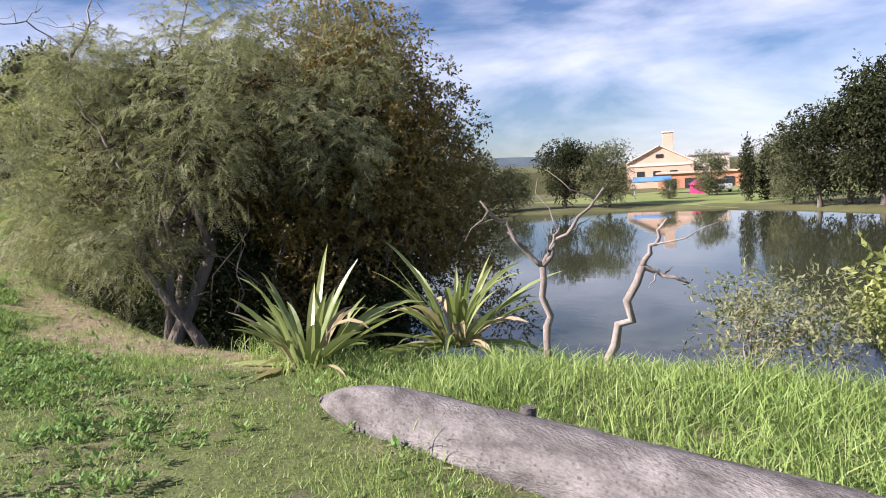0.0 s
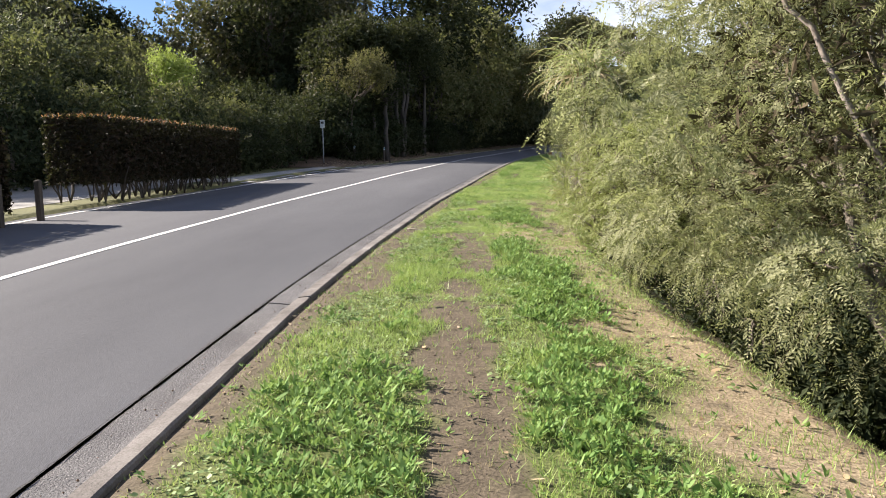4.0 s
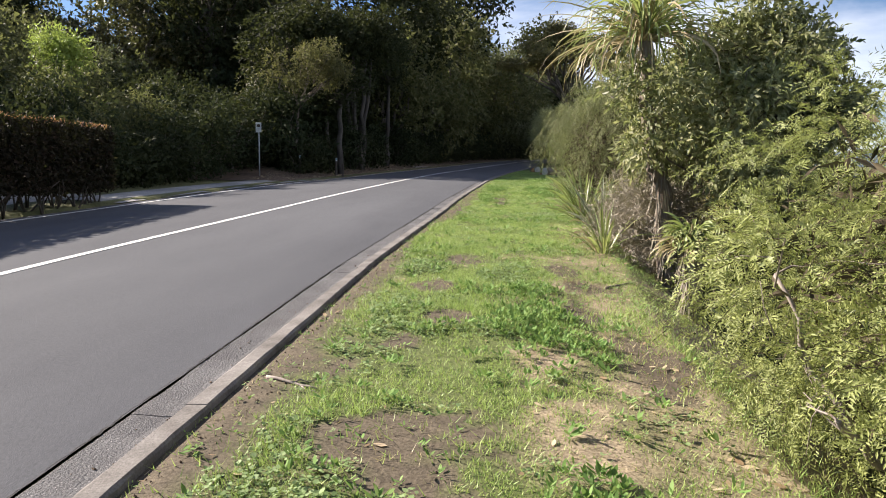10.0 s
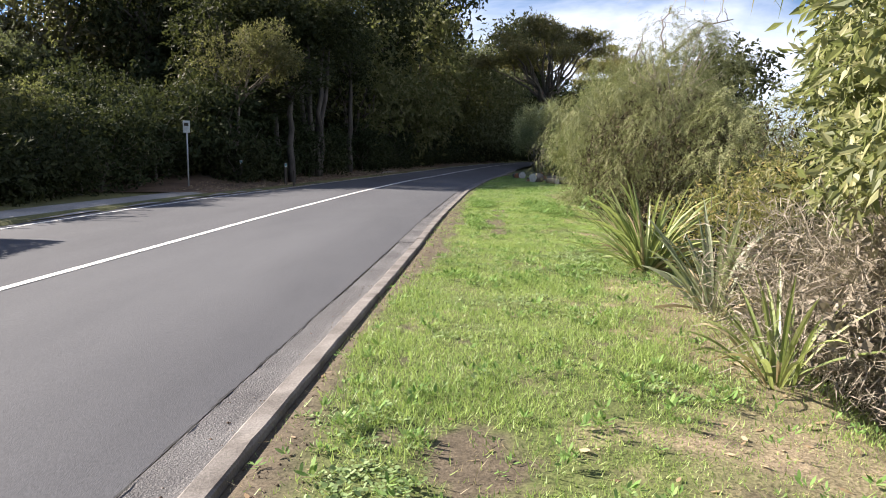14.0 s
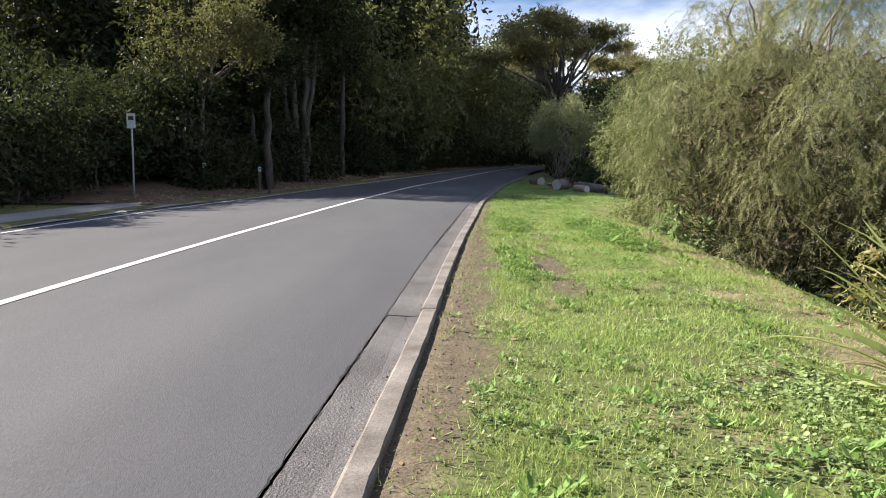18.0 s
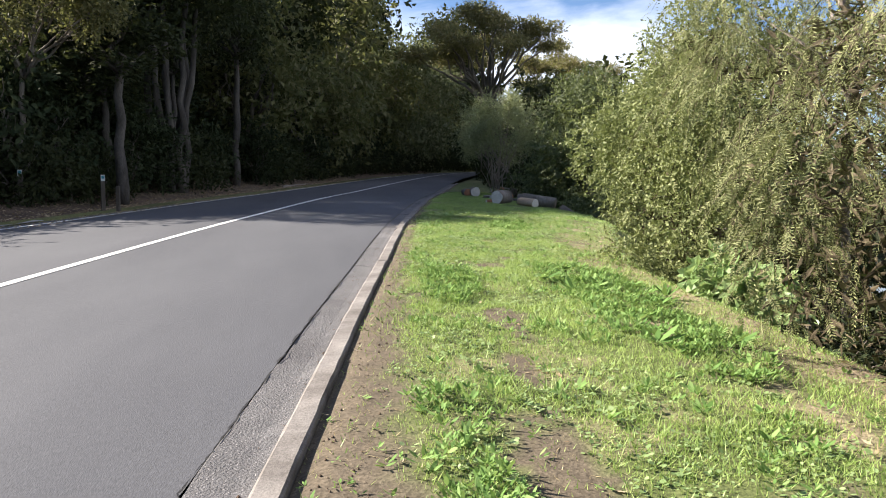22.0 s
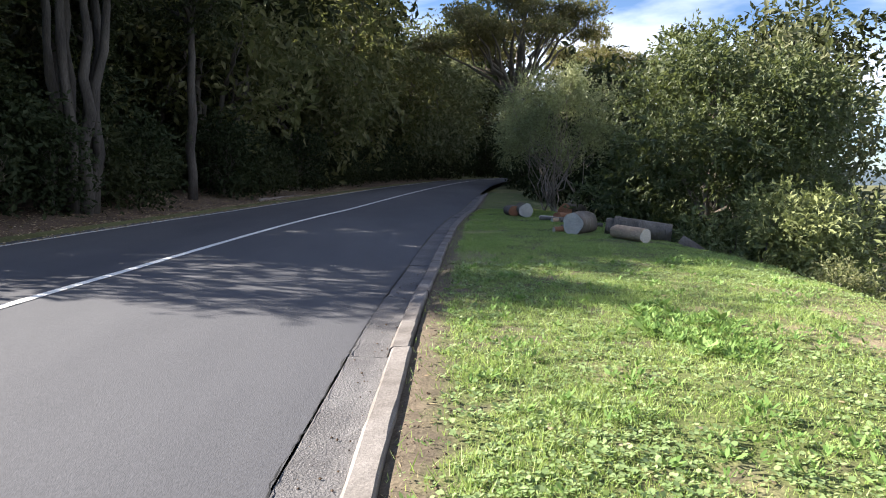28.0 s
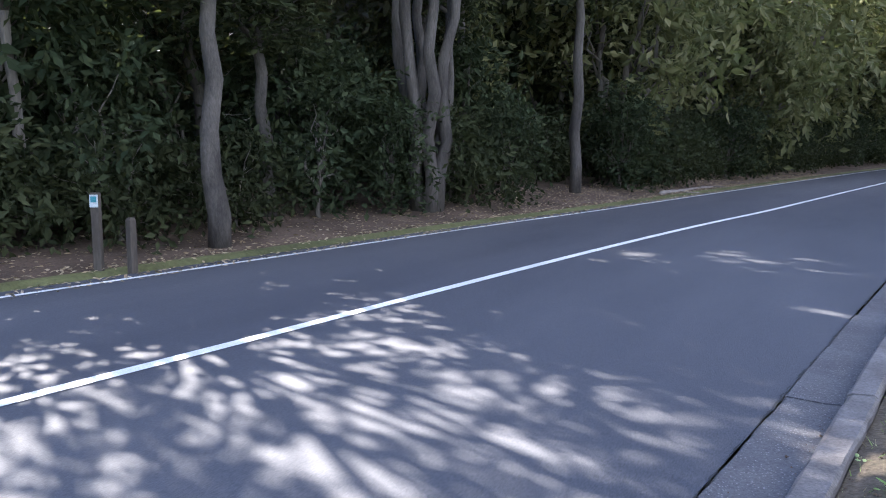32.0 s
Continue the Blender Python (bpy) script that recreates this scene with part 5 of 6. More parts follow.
def timber_post(x, y, h, s=0.11):
    ob = thing("post", x, y, None, "short dark square timber post in the grass", "post", "timber posts")
    box_part("shaft", ob, (0, 0, h / 2 - 0.1), (s, s, h + 0.2), M["post"], 0.008)
    bm = bmesh.new()
    bmesh.ops.create_cone(bm, cap_ends=True, segments=4, radius1=s * 0.68, radius2=s * 0.35, depth=0.03, matrix=pose(0, 0, h + 0.014, 0, 0, 45))
    part("cap", bm, M["post"], ob)
    return ob


for px, py in ((-8.95, 21.2), (-8.95, 20.0)):
    timber_post(px, py, 0.75)

ob = thing("sign_post", -9.8, 47.8, None, "thin grey steel pole with a small sign at the top", "sign")
put("pole", mesh_of("pole", *tube([(0, 0, -0.2), (0, 0, 1.2), (0, 0, 2.42)], [0.028] * 3, 10), M["steel"], False), ob)
box_part("plate", ob, (0.0, -0.035, 2.2), (0.26, 0.012, 0.44), M["plate"], 0.004, (0, 0, 0), "small pale rectangular plate")
box_part("print", ob, (0.0, -0.044, 2.28), (0.16, 0.004, 0.12), M["post"], 0.0, None, "dark unreadable print")
for zz in (2.05, 2.34):
    box_part("bracket", ob, (0.0, -0.02, zz), (0.09, 0.03, 0.03), M["steel"], 0.003)


def marker(x, y, label, turn):
    ob = thing("marker_post", x, y, None, label, "post", "marker posts", "", turn)
    box_part("shaft", ob, (0, 0, 0.42), (0.1, 0.08, 1.04), M["post"], 0.008)
    box_part("plate", ob, (0.0, -0.047, 0.84), (0.10, 0.01, 0.15), M["plate"], 0.003, None, "small pale plate")
    box_part("print", ob, (0.0, -0.054, 0.86), (0.07, 0.004, 0.07), M["blue"], 0.0, None, "blue-green print")
    return ob


# one post placed twice, to fit the camera's last view and its earlier ones
marker(-6.97, 51.45, "short timber marker post with a small plate", 30)
marker(-8.6, 50.6, "short timber marker post with a small plate", 10)
timber_post(-6.68, 51.7, 0.6, 0.09)

# ---- forest ----
def prototype(seed, leaf, bark, h, spread, bare, sprigs, L, W, label, name="tree", cat="tree", per=6, r0=0.16, clump=1.15, n=20):
    """A forest tree with its foot at the origin."""
    mid = bare + (h - bare) / 2
    return tree(name, seed, 0, 0, M[leaf], M[bark], label, cat, (0, 0, mid), (spread, spread, (h - bare) / 2), n, clump, sprigs, per, 0.5, L, W, 0.25, r0,
                7, -1.0, (0, 0, bare + 0.6), 0.0, None, 0.28, False)


PROTO = {
    "a": prototype(601, "forest", "shaded_pale_bark", 9.4, 2.9, 4.2, 1200, 0.26, 0.13, "tall forest tree with shade put into leaf and trunk colours", per=5, n=24, r0=0.13),
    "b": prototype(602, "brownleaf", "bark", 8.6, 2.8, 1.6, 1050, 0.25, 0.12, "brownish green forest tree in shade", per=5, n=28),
    "c": prototype(603, "forest", "bark", 7.0, 2.6, 0.6, 1050, 0.25, 0.13, "dense mid-height forest tree with shade-darkened leaves", per=5, n=28),
    "s": prototype(604, "forest", "bark", 2.8, 1.3, 0.0, 430, 0.19, 0.09, "green understorey shrub with shade-darkened leaves", "shrub", "shrub", 5, 0.05, 0.65, 16),
    "u": prototype(605, "under", "bark", 3.6, 1.4, 0.1, 430, 0.18, 0.09, "understorey shrub with leaves darkened as for shade", "shrub", "shrub", 5, 0.05, 0.7, 16),
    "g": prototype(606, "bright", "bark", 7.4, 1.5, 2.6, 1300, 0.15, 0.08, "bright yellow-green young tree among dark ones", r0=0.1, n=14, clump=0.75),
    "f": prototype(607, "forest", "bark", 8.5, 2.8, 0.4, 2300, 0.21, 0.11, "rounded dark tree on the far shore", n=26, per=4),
    "p": prototype(608, "oliveleaf", "bark", 7.0, 2.6, 0.4, 2200, 0.2, 0.09, "grey-green tree on the far shore", n=24, per=4),
    "t": prototype(611, "forest", "shaded_pale_bark", 10.4, 1.5, 6.0, 560, 0.22, 0.11, "slender bare-trunked forest tree beside the road", per=5, n=14, r0=0.15, clump=0.75),
    "q": prototype(610, "sunlit", "bark", 7.0, 2.5, 0.3, 1300, 0.24, 0.11, "olive-green rounded tree in the wood, leaves toned as sunlit", per=5, n=30, clump=0.95),
    "w": prototype(609, "under", "bark", 0.75, 0.5, 0.0, 260, 0.07, 0.022, "low green undergrowth clump on the bank with shade-darkened leaves", "undergrowth", "undergrowth", 6, 0.02, 0.25, 9),
}
GROUPS = {"a": "forest trees", "b": "forest trees", "c": "forest trees", "s": "understorey shrubs", "u": "understorey shrubs", "g": "young trees", "f": "far trees", "p": "far trees", "q": "forest trees", "t": "forest trees",
          "w": "bank undergrowth"}
first = set()
rng = np.random.default_rng(77)


def plant(key, x, y, scale=1.0, z=None, tall=1.0):
    """Sets out one of the forest's trees."""
    ob = PROTO[key]
    m = pose(x, y, (G(x, y) if z is None else z) - 0.08, rng.normal(0, 2), rng.normal(0, 2), rng.random() * 360)
    if key in first:
        ob = copy_thing(ob, m)
    first.add(key)
    ob.matrix_basis = m @ Matrix.Diagonal((scale, scale, scale * tall * (0.92 + 0.16 * rng.random()), 1))
    return tagged(ob, "", "", GROUPS[key])


def road_left(y):
    return float(kerb_x(y) - left_w(y) * half(y) / 3.5)


HEIGHT = {"a": 9.4, "b": 8.6, "c": 7.0, "s": 2.8, "u": 3.6, "g": 7.4, "p": 7.0, "q": 7.0}


def wood(key, x, y, scale):
    """A tree of the wood: low where the wood lets the sun reach the road, tall beyond."""
    clear = (0.34 * x + 0.94 * y - 45.4) / 4.0
    if clear < scale:
        scale = min(scale, max(clear, (0.5 if y < 40 or x < -16 else 0.62) * (-7.5 - x) / HEIGHT[key]))
    elif clear - 0.8 < scale:
        scale = min(scale, 0.64 * (3.2 - x) / HEIGHT[key])
    if scale > 0.3:
        plant(key, x, y, scale)


# along the road: trunks that stand out, then the rows behind
for x, y, s in ((-7.15, 53.5, 0.95), (-9.4, 57.3, 1.1), (-9.0, 61.5, 1.0), (-6.1, 65.3, 0.9), (-8.2, 55.6, 0.8), (-8.3, 63.4, 0.9), (-7.6, 61.0, 0.75)):
    plant("t", x, y, s, None, 0.62 if y < 56 else 0.9)
for y in np.arange(70.0, 150.0, 5.5):
    plant("aqqp"[rng.integers(0, 4)] if y > 66 else "a", road_left(y) - 2.6 - rng.random() * 1.2, y + rng.normal(0, 0.5), (1.55 if y < 85 else 1.9) + 0.3 * rng.random())
for y in np.arange(55.0, 126.0, 5.5):
    wood("bqc"[rng.integers(0, 3)], road_left(y) - 5.2 - rng.random() * 1.5, y + rng.normal(0, 0.7), (1.1 if y < 68 else 1.3) + 0.2 * rng.random())
    wood("ab"[rng.integers(0, 2)], road_left(y) - 10 - rng.random() * 2, y + 2 + rng.normal(0, 0.7), (1.7 if y < 74 else 1.25) + 0.2 * rng.random())
for y in np.arange(54.0, 80.0, 5.0):
    wood("ab"[rng.integers(0, 2)], road_left(y) - 16 - rng.random() * 2, y + 4 + rng.normal(0, 0.7), 1.8 + 0.2 * rng.random())
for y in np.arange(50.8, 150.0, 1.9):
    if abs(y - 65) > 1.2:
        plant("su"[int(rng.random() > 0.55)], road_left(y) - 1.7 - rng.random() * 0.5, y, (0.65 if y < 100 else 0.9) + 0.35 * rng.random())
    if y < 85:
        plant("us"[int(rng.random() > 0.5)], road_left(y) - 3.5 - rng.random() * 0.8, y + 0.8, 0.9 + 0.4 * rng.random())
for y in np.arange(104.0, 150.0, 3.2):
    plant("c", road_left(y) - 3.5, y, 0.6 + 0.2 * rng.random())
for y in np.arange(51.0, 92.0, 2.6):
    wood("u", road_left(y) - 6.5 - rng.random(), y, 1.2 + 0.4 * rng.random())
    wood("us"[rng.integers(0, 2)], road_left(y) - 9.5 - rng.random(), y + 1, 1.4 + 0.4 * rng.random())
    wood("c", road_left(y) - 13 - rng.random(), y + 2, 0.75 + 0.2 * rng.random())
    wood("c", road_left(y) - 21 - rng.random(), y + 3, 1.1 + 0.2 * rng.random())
# the edge of the wood behind the shoulder and the drive, rising row by row
edge = knots(22, -20.0, 26, -17.5, 30, -15.8, 35, -13.4, 40, -12.2, 44, -11.6, 48.5, -10.9)
for y in np.arange(23.0, 51.0, 1.5):
    x = float(edge(y))
    plant("us"[int(rng.random() > 0.5)], x - 0.6 * rng.random(), y + rng.normal(0, 0.2), 0.85 + 0.25 * rng.random())
for y in np.arange(24.0, 53.0, 2.6):
    x = float(edge(y))
    wood("uqs"[rng.integers(0, 3)] if y < 46 else "u", x - 2.6 - rng.random(), y + 1.0, 1.3)
    wood("qc"[rng.integers(0, 2)], x - 5.6 - rng.random(), y + 2.5, 1.0)
    wood("qqp"[rng.integers(0, 3)], x - 9.5 - rng.random(), y + 4.0, 1.3)
for y in np.arange(24.0, 58.0, 4.0):
    wood("bqp"[rng.integers(0, 3)], float(edge(y)) - 14 - rng.random() * 2, y + 5.5, 1.5)
    wood("aqp"[rng.integers(0, 3)], float(edge(y)) - 20 - rng.random() * 2, y + 7.5, 1.9)
    wood("ab"[rng.integers(0, 2)], float(edge(y)) - 27 - rng.random() * 2, y + 9.5, 2.2)
tree("tree", 640, -9.3, 52.0, M["rustolive"], M["bark"], "open olive-brown tree at the edge of the wood", "tree",
     (0.9, -0.8, 5.2), (2.2, 1.1, 1.3), 16, 0.5, 1150, 6, 0.3, 0.12, 0.055, 0.2, 0.08, 10, -0.8, (0.4, -0.4, 3.0), None, None, 0.14)
plant("g", -16.5, 43.5, 0.85)
# shrubs added here to cast shade on the far side of the road
for x, y, s in ((-9.3, 51.3, 1.15), (-8.9, 52.7, 1.0), (-10.6, 50.7, 1.2), (-10.2, 52.3, 1.35)):
    plant("u", x, y, s)
def stringy_tree(seed, x, y, label):
    """An old tree of several upright stems grown together."""
    rng = np.random.default_rng(seed)
    ob = thing("tree", x, y, None, label, "tree")
    blobs = scatter_blobs(rng, 22, (0, 0, 7.8), (3.0, 3.0, 1.9), 1.1, -1.0)
    for i in range(6):
        a = i * 1.05
        foot = np.array((0.2 * math.cos(a), 0.2 * math.sin(a), -0.2))
        top = np.array((0.8 * math.cos(a + 0.3), 0.8 * math.sin(a + 0.3), 6.6))
        put("stem", mesh_of("stem", *tube(bent(rng, foot, top, 8, 0.03), np.linspace(0.15, 0.08, 9), 9, 0.45, rng), M["shaded_pale_bark"], False), ob)
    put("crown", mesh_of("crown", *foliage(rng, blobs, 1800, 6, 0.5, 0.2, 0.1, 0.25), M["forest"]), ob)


stringy_tree(651, -7.1, 59.2, "old forest tree with several fused stringy pale stems")
# undergrowth added down the bank, with shade put into its dark leaf colour
for y in np.arange(9.6, 49.0, 1.1):
    plant("w", float(bank_x(y)) + 0.85 + 0.7 * rng.random(), y, 0.8 + 0.8 * rng.random())
# right of the road, far ahead
for y in np.arange(67.0, 130.0, 6.5):
    k = float(kerb_x(y))
    plant("cab"[rng.integers(0, 3)], k + 4.6 + rng.random() * 1.5, y, (0.55 if y < 80 else 0.8) + 0.2 * rng.random())
    plant("su"[int(rng.random() > 0.5)], k + 2.9 + rng.random() * 0.8, y + 2, 0.9 + 0.3 * rng.random())
for x, y, s, key in ((14.2, 68, 1.75, "p"), (18, 72, 1.6, "p"), (11.5, 72, 1.45, "c"), (22, 78, 1.5, "a"), (3, 134, 1.7, "a"), (9, 137, 1.6, "b"), (-3, 132, 1.7, "b"), (15, 138, 1.2, "c"), (22, 132, 1.2, "a"), (28, 124, 1.2, "b"), (12, 131, 1.0, "c"), (16, 133, 1.0, "b"), (20, 134, 1.0, "c"), (25, 136, 1.1, "b"), (30, 136, 1.1, "c"), (6, 130, 1.0, "c"), (35, 130, 1.1, "b"), (33, 140, 1.3, "a"), (40, 138, 1.3, "b")):
    plant(key, x, y, s)


for y in np.arange(84.0, 150.0, 2.4):
    k = float(kerb_x(y))
    plant("us"[int(rng.random() > 0.5)], k + 1.8 + rng.random(), y, 0.8 + 0.5 * rng.random())


# ---- the big pine over the road ----
def pine(seed, x, y, label):
    rng = np.random.default_rng(seed)
    ob = thing("pine_tree", x, y, None, label, "tree")
    fork = np.array((0.2, 0.0, 6.2))
    put("trunk", mesh_of("trunk", *tube(bent(rng, (0, 0, -0.2), fork, 6, 0.04), np.linspace(0.42, 0.3, 7), 10, 0.2, rng), M["bark"], False), ob)
    blobs = []
    for i in range(28):
        a = 2 * math.pi * i / 9.3 + rng.normal(0, 0.2)
        r = 6.4 * rng.random() ** 0.6
        c = np.array((r * math.cos(a), r * math.sin(a), 10.4 + 4.6 * rng.random() * (1.15 - r / 8)))
        blobs.append((c, np.array((1.7, 1.7, 0.42)) * (0.7 + 0.5 * rng.random())))
        put("limb", mesh_of("limb", *tube(bent(rng, fork + (0, 0, rng.normal(0, 0.5)), c, 6, 0.1), np.linspace(0.17, 0.04, 7), 6, 0.2, rng), M["bark"], False), ob)
    v, f = foliage(rng, blobs, 6500, 6, 0.35, 0.24, 0.075, -0.1, 0.6, 0.3)
    put("crown", mesh_of("crown", v, f, M["pine"]), ob)


pine(701, 9.9, 97.0, "tall spreading pine with open flat-topped crown")
pine(702, 20.5, 112.0, "second spreading pine farther along the road")

# ---- far shore ----
def lake_at(a, d):
    """A place seen from the pond bank: bearing from +y to the right, distance."""
    return 1.1 + d * math.sin(a), 2.3 + d * math.cos(a)


for deg_, d, s, key in ((35, 66, 0.8, "p"), (37.5, 66, 0.62, "p"), (41.5, 66, 0.85, "f"), (44.8, 65, 0.9, "p"), (51.9, 78, 0.72, "p"), (49.2, 74, 0.32, "p"), (56.5, 70, 0.75, "p"), (57.6, 60, 0.8, "p"), (59.2, 57, 1.0, "f"), (61, 58, 1.15, "p"), (63.0, 56, 1.2, "f"),
                        (64.6, 57, 1.3, "f"), (67, 57, 1.45, "f"), (70, 57, 1.5, "f"), (73, 57, 1.5, "p"), (76, 57, 1.2, "f"), (80, 58, 1.2, "p"), (85, 60, 1.2, "f"), (91, 60, 1.2, "f")):
    fx, fy = lake_at(radians(deg_), d)
    plant(key, fx, fy, s, LEVEL + 0.25)


# tree added so that its crown shades the grass across the road
plant("a", -9.8, 55.7, 0.95)
# shrubs added down the bank, between the bushes and the water: dark leaves for shade
for y in np.arange(15.0, 47.5, 1.5):
    plant("us"[int(rng.random() > 0.6)], float(bank_x(y)) + 2.2 + 0.8 * rng.random(), y, 0.72 + 0.2 * rng.random())


def cypress(deg_, d, h):
    fx, fy = lake_at(radians(deg_), d)
    rng = np.random.default_rng(int(deg_ * 10))
    ob = thing("cypress", fx, fy, LEVEL + 0.2, "narrow dark cypress on the far shore", "tree", "cypresses")
    put("trunk", mesh_of("trunk", *tube([(0, 0, -0.2), (0, 0, h * 0.5)], (0.12, 0.06), 8), M["bark"]), ob)
    blobs = [(np.array((0, 0, h * q)), np.array((1, 1, 1.6)) * 0.62 * math.sin(math.pi * min(1, 0.15 + q)) ** 0.7) for q in np.linspace(0.12, 0.95, 9)]
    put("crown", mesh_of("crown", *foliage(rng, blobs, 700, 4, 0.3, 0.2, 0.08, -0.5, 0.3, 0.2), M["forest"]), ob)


cypress(54.6, 66, 6.4)
cypress(55.9, 67, 5.6)


def far_building():
    bx, by = lake_at(radians(48.6), 112)
    ob = thing("building", bx, by, LEVEL, "peach and cream gabled building with a square tower", "building", "", "", -48.6)
    bm = bmesh.new()
    w, d, e, r = 9.0, 9.0, 4.6, 6.3
    a = [bm.verts.new(c) for c in ((-w / 2, -d / 2, -0.3), (w / 2, -d / 2, -0.3), (w / 2, -d / 2, e - 0.6), (0, -d / 2, r - 0.1), (-w / 2, -d / 2, e - 0.6))]
    b = [bm.verts.new((v.co.x, d / 2, v.co.z)) for v in a]
    bm.faces.new(a)
    bm.faces.new(b[::-1])
    for i in range(5):
        bm.faces.new((a[i], b[i], b[(i + 1) % 5], a[(i + 1) % 5]))
    bmesh.ops.recalc_face_normals(bm, faces=bm.faces)
    part("wall", bm, M["peach"], ob)
    for sx in (-1, 1):
        box_part("roof", ob, (sx * w / 4, 0, (e - 0.6 + r) / 2 + 0.05), (w / 2 + 0.75, d + 0.6, 0.14), M["cream"], 0.02, (0, sx * math.degrees(math.atan2(r - e + 0.6, w / 2)), 0))
    box_part("band", ob, (0, -d / 2 - 0.06, 3.7), (w, 0.12, 0.35), M["cream"], 0.02)
    box_part("tower", ob, (1.2, 0.5, 5.2), (1.5, 1.5, 6.2), M["peach"], 0.04)
    box_part("tower_cap", ob, (1.2, 0.5, 8.36), (1.75, 1.75, 0.2), M["cream"], 0.03)
    box_part("side_wing", ob, (6.6, 0.5, 2.2), (5.4, 7.0, 5.0), M["cream"], 0.03)
    box_part("wing_roof", ob, (6.6, 0.5, 4.85), (5.8, 7.4, 0.25), M["roof"], 0.03)
    for wx in (-2.6, -0.4, 1.9):
        wn_ = box_part("window", ob, (wx, -d / 2 - 0.03, 2.2), (1.0, 0.1, 1.3), M["pane"], 0.01)
        box_part("frame", wn_, (wx, -d / 2 - 0.06, 1.5), (1.2, 0.16, 0.1), M["white"], 0.01)
    box_part("window", ob, (0, -d / 2 - 0.03, 4.9), (1.0, 0.1, 0.5), M["pane"], 0.01)
    for wx in (5.2, 7.6):
        box_part("window", ob, (wx, -3.03, 2.6), (1.1, 0.1, 1.1), M["pane"], 0.01)
    lx, ly = lake_at(radians(51.4), 104)
    lo = thing("building", lx, ly, LEVEL, "low terracotta building with cream gable", "building", "", "", -51.6)
    box_part("wall", lo, (0, 0, 1.1), (10.5, 4.0, 2.6), M["terracotta"], 0.03)
    box_part("roof", lo, (0, 0, 2.5), (11.0, 4.6, 0.25), M["peach"], 0.03)
    for wx in (-3.6, -1.2, 1.2, 3.6):
        box_part("door", lo, (wx, -2.03, 0.9), (1.3, 0.1, 1.7), M["pane"], 0.01)
    tx, ty = lake_at(radians(48.0), 86)
    ob2 = thing("awning", tx, ty, LEVEL + 0.1, "blue awning beside the building", "awning", "", "", -48)
    box_part("canopy", ob2, (0, 0, 2.0), (4.2, 2.2, 0.12), M["tent_blue"], 0.03, (12, 0, 0))
    for sx in (-1.9, 1.9):
        put("pole", mesh_of("pole", *tube([(sx, -0.9, 0), (sx, -0.9, 1.85)], (0.05, 0.05), 8), M["steel"]), ob2)
    tx, ty = lake_at(radians(51.2), 84)
    ob3 = thing("tent", tx, ty, LEVEL + 0.15, "bright pink tent canopy on the lawn", "tent", "", "", -51)
    bm = bmesh.new()
    bmesh.ops.create_cone(bm, cap_ends=True, segments=4, radius1=1.2, radius2=0.12, depth=0.6, matrix=pose(0, 0, 1.5, 0, 0, 45))
    part("roof", bm, M["pink"], ob3)
    box_part("wall", ob3, (0, 0.3, 0.62), (1.5, 1.0, 1.24), M["pink"], 0.02)
    return ob


far_building()


def car(x, y, z, turn):
    ob = thing("car", x, y, z, "white hatchback parked on the far lawn", "car", "", "", turn)
    bm = bmesh.new()
    block(bm, 0, 0, 0.62, 1.72, 4.0, 0.62, 0.14)
    part("body", bm, M["white"], ob)
    bm = bmesh.new()
    block(bm, 0, 0.1, 1.17, 1.5, 2.3, 0.6, 0.2)
    part("cabin", bm, M["pane"], ob, "dark glazed cabin")
    box_part("roof", ob, (0, 0.1, 1.47), (1.3, 1.9, 0.06), M["white"], 0.03)
    for sx in (-0.8, 0.8):
        for sy in (-1.25, 1.25):
            wh = put("wheel", mesh_of("tyre", *tube([(sx - 0.1, sy, 0.31), (sx + 0.1, sy, 0.31)], (0.31, 0.31), 18), M["rubber"]), ob)
            put("rim", mesh_of("rim", *tube([(sx - 0.11, sy, 0.31), (sx + 0.11, sy, 0.31)], (0.18, 0.18), 14), M["steel"]), wh)
    return ob


cx_, cy_ = lake_at(radians(52.6), 85)
car(cx_, cy_, LEVEL + 0.38, -30)
# far lawn
v, f = sheet(axis((50, 84, 12)), axis((38, 64, 12)), lambda X, Y: ground_height(X, Y) + 0.03)
tagged(put("far_lawn", mesh_of("lawn", v, f, M["lawn"])), "mown green lawn on the far shore", "lawn", "", "structure")
# far hill, with the haze of distance painted as its blue-green colour
hx = np.linspace(-700, 900, 60)
hz = 22 + 10 * value_noise(hx, hx * 0, 0.006, 2) + 4 * value_noise(hx, hx * 0, 0.03, 3)
V = np.concatenate([np.stack([hx, hx * 0 + 900, hx * 0 - 30], 1), np.stack([hx, hx * 0 + 940, hz], 1), np.stack([hx, hx * 0 + 1100, hz * 0 - 30], 1)])
F = [(i + a * 60, i + 1 + a * 60, i + 61 + a * 60, i + 60 + a * 60) for a in (0, 1) for i in range(59)]
tagged(put("backdrop", mesh_of("hill", V, F, M["hillgreen"], False)), "hills on the horizon, haze put into their blue-green colour", "hills", "", "structure")


# ---- small things of the verge and the road's edges ----
ivy = tree("shrub", 151, 3.9, 39.0, M["ivy"], M["bark"], "light green rounded-leaf clump at the foot of the bushes", "shrub",
           (0, 0, 0.3), (0.45, 0.5, 0.35), 10, 0.24, 420, 4, 0.12, 0.11, 0.10, 0.2, 0.02, 6, -0.4, (0, 0, 0.1))
flax(306, 6.4, 48.2, 60, 0.75, 0.025, "tangled strap-leaved clump on the bank", None, "sword", 0.8)
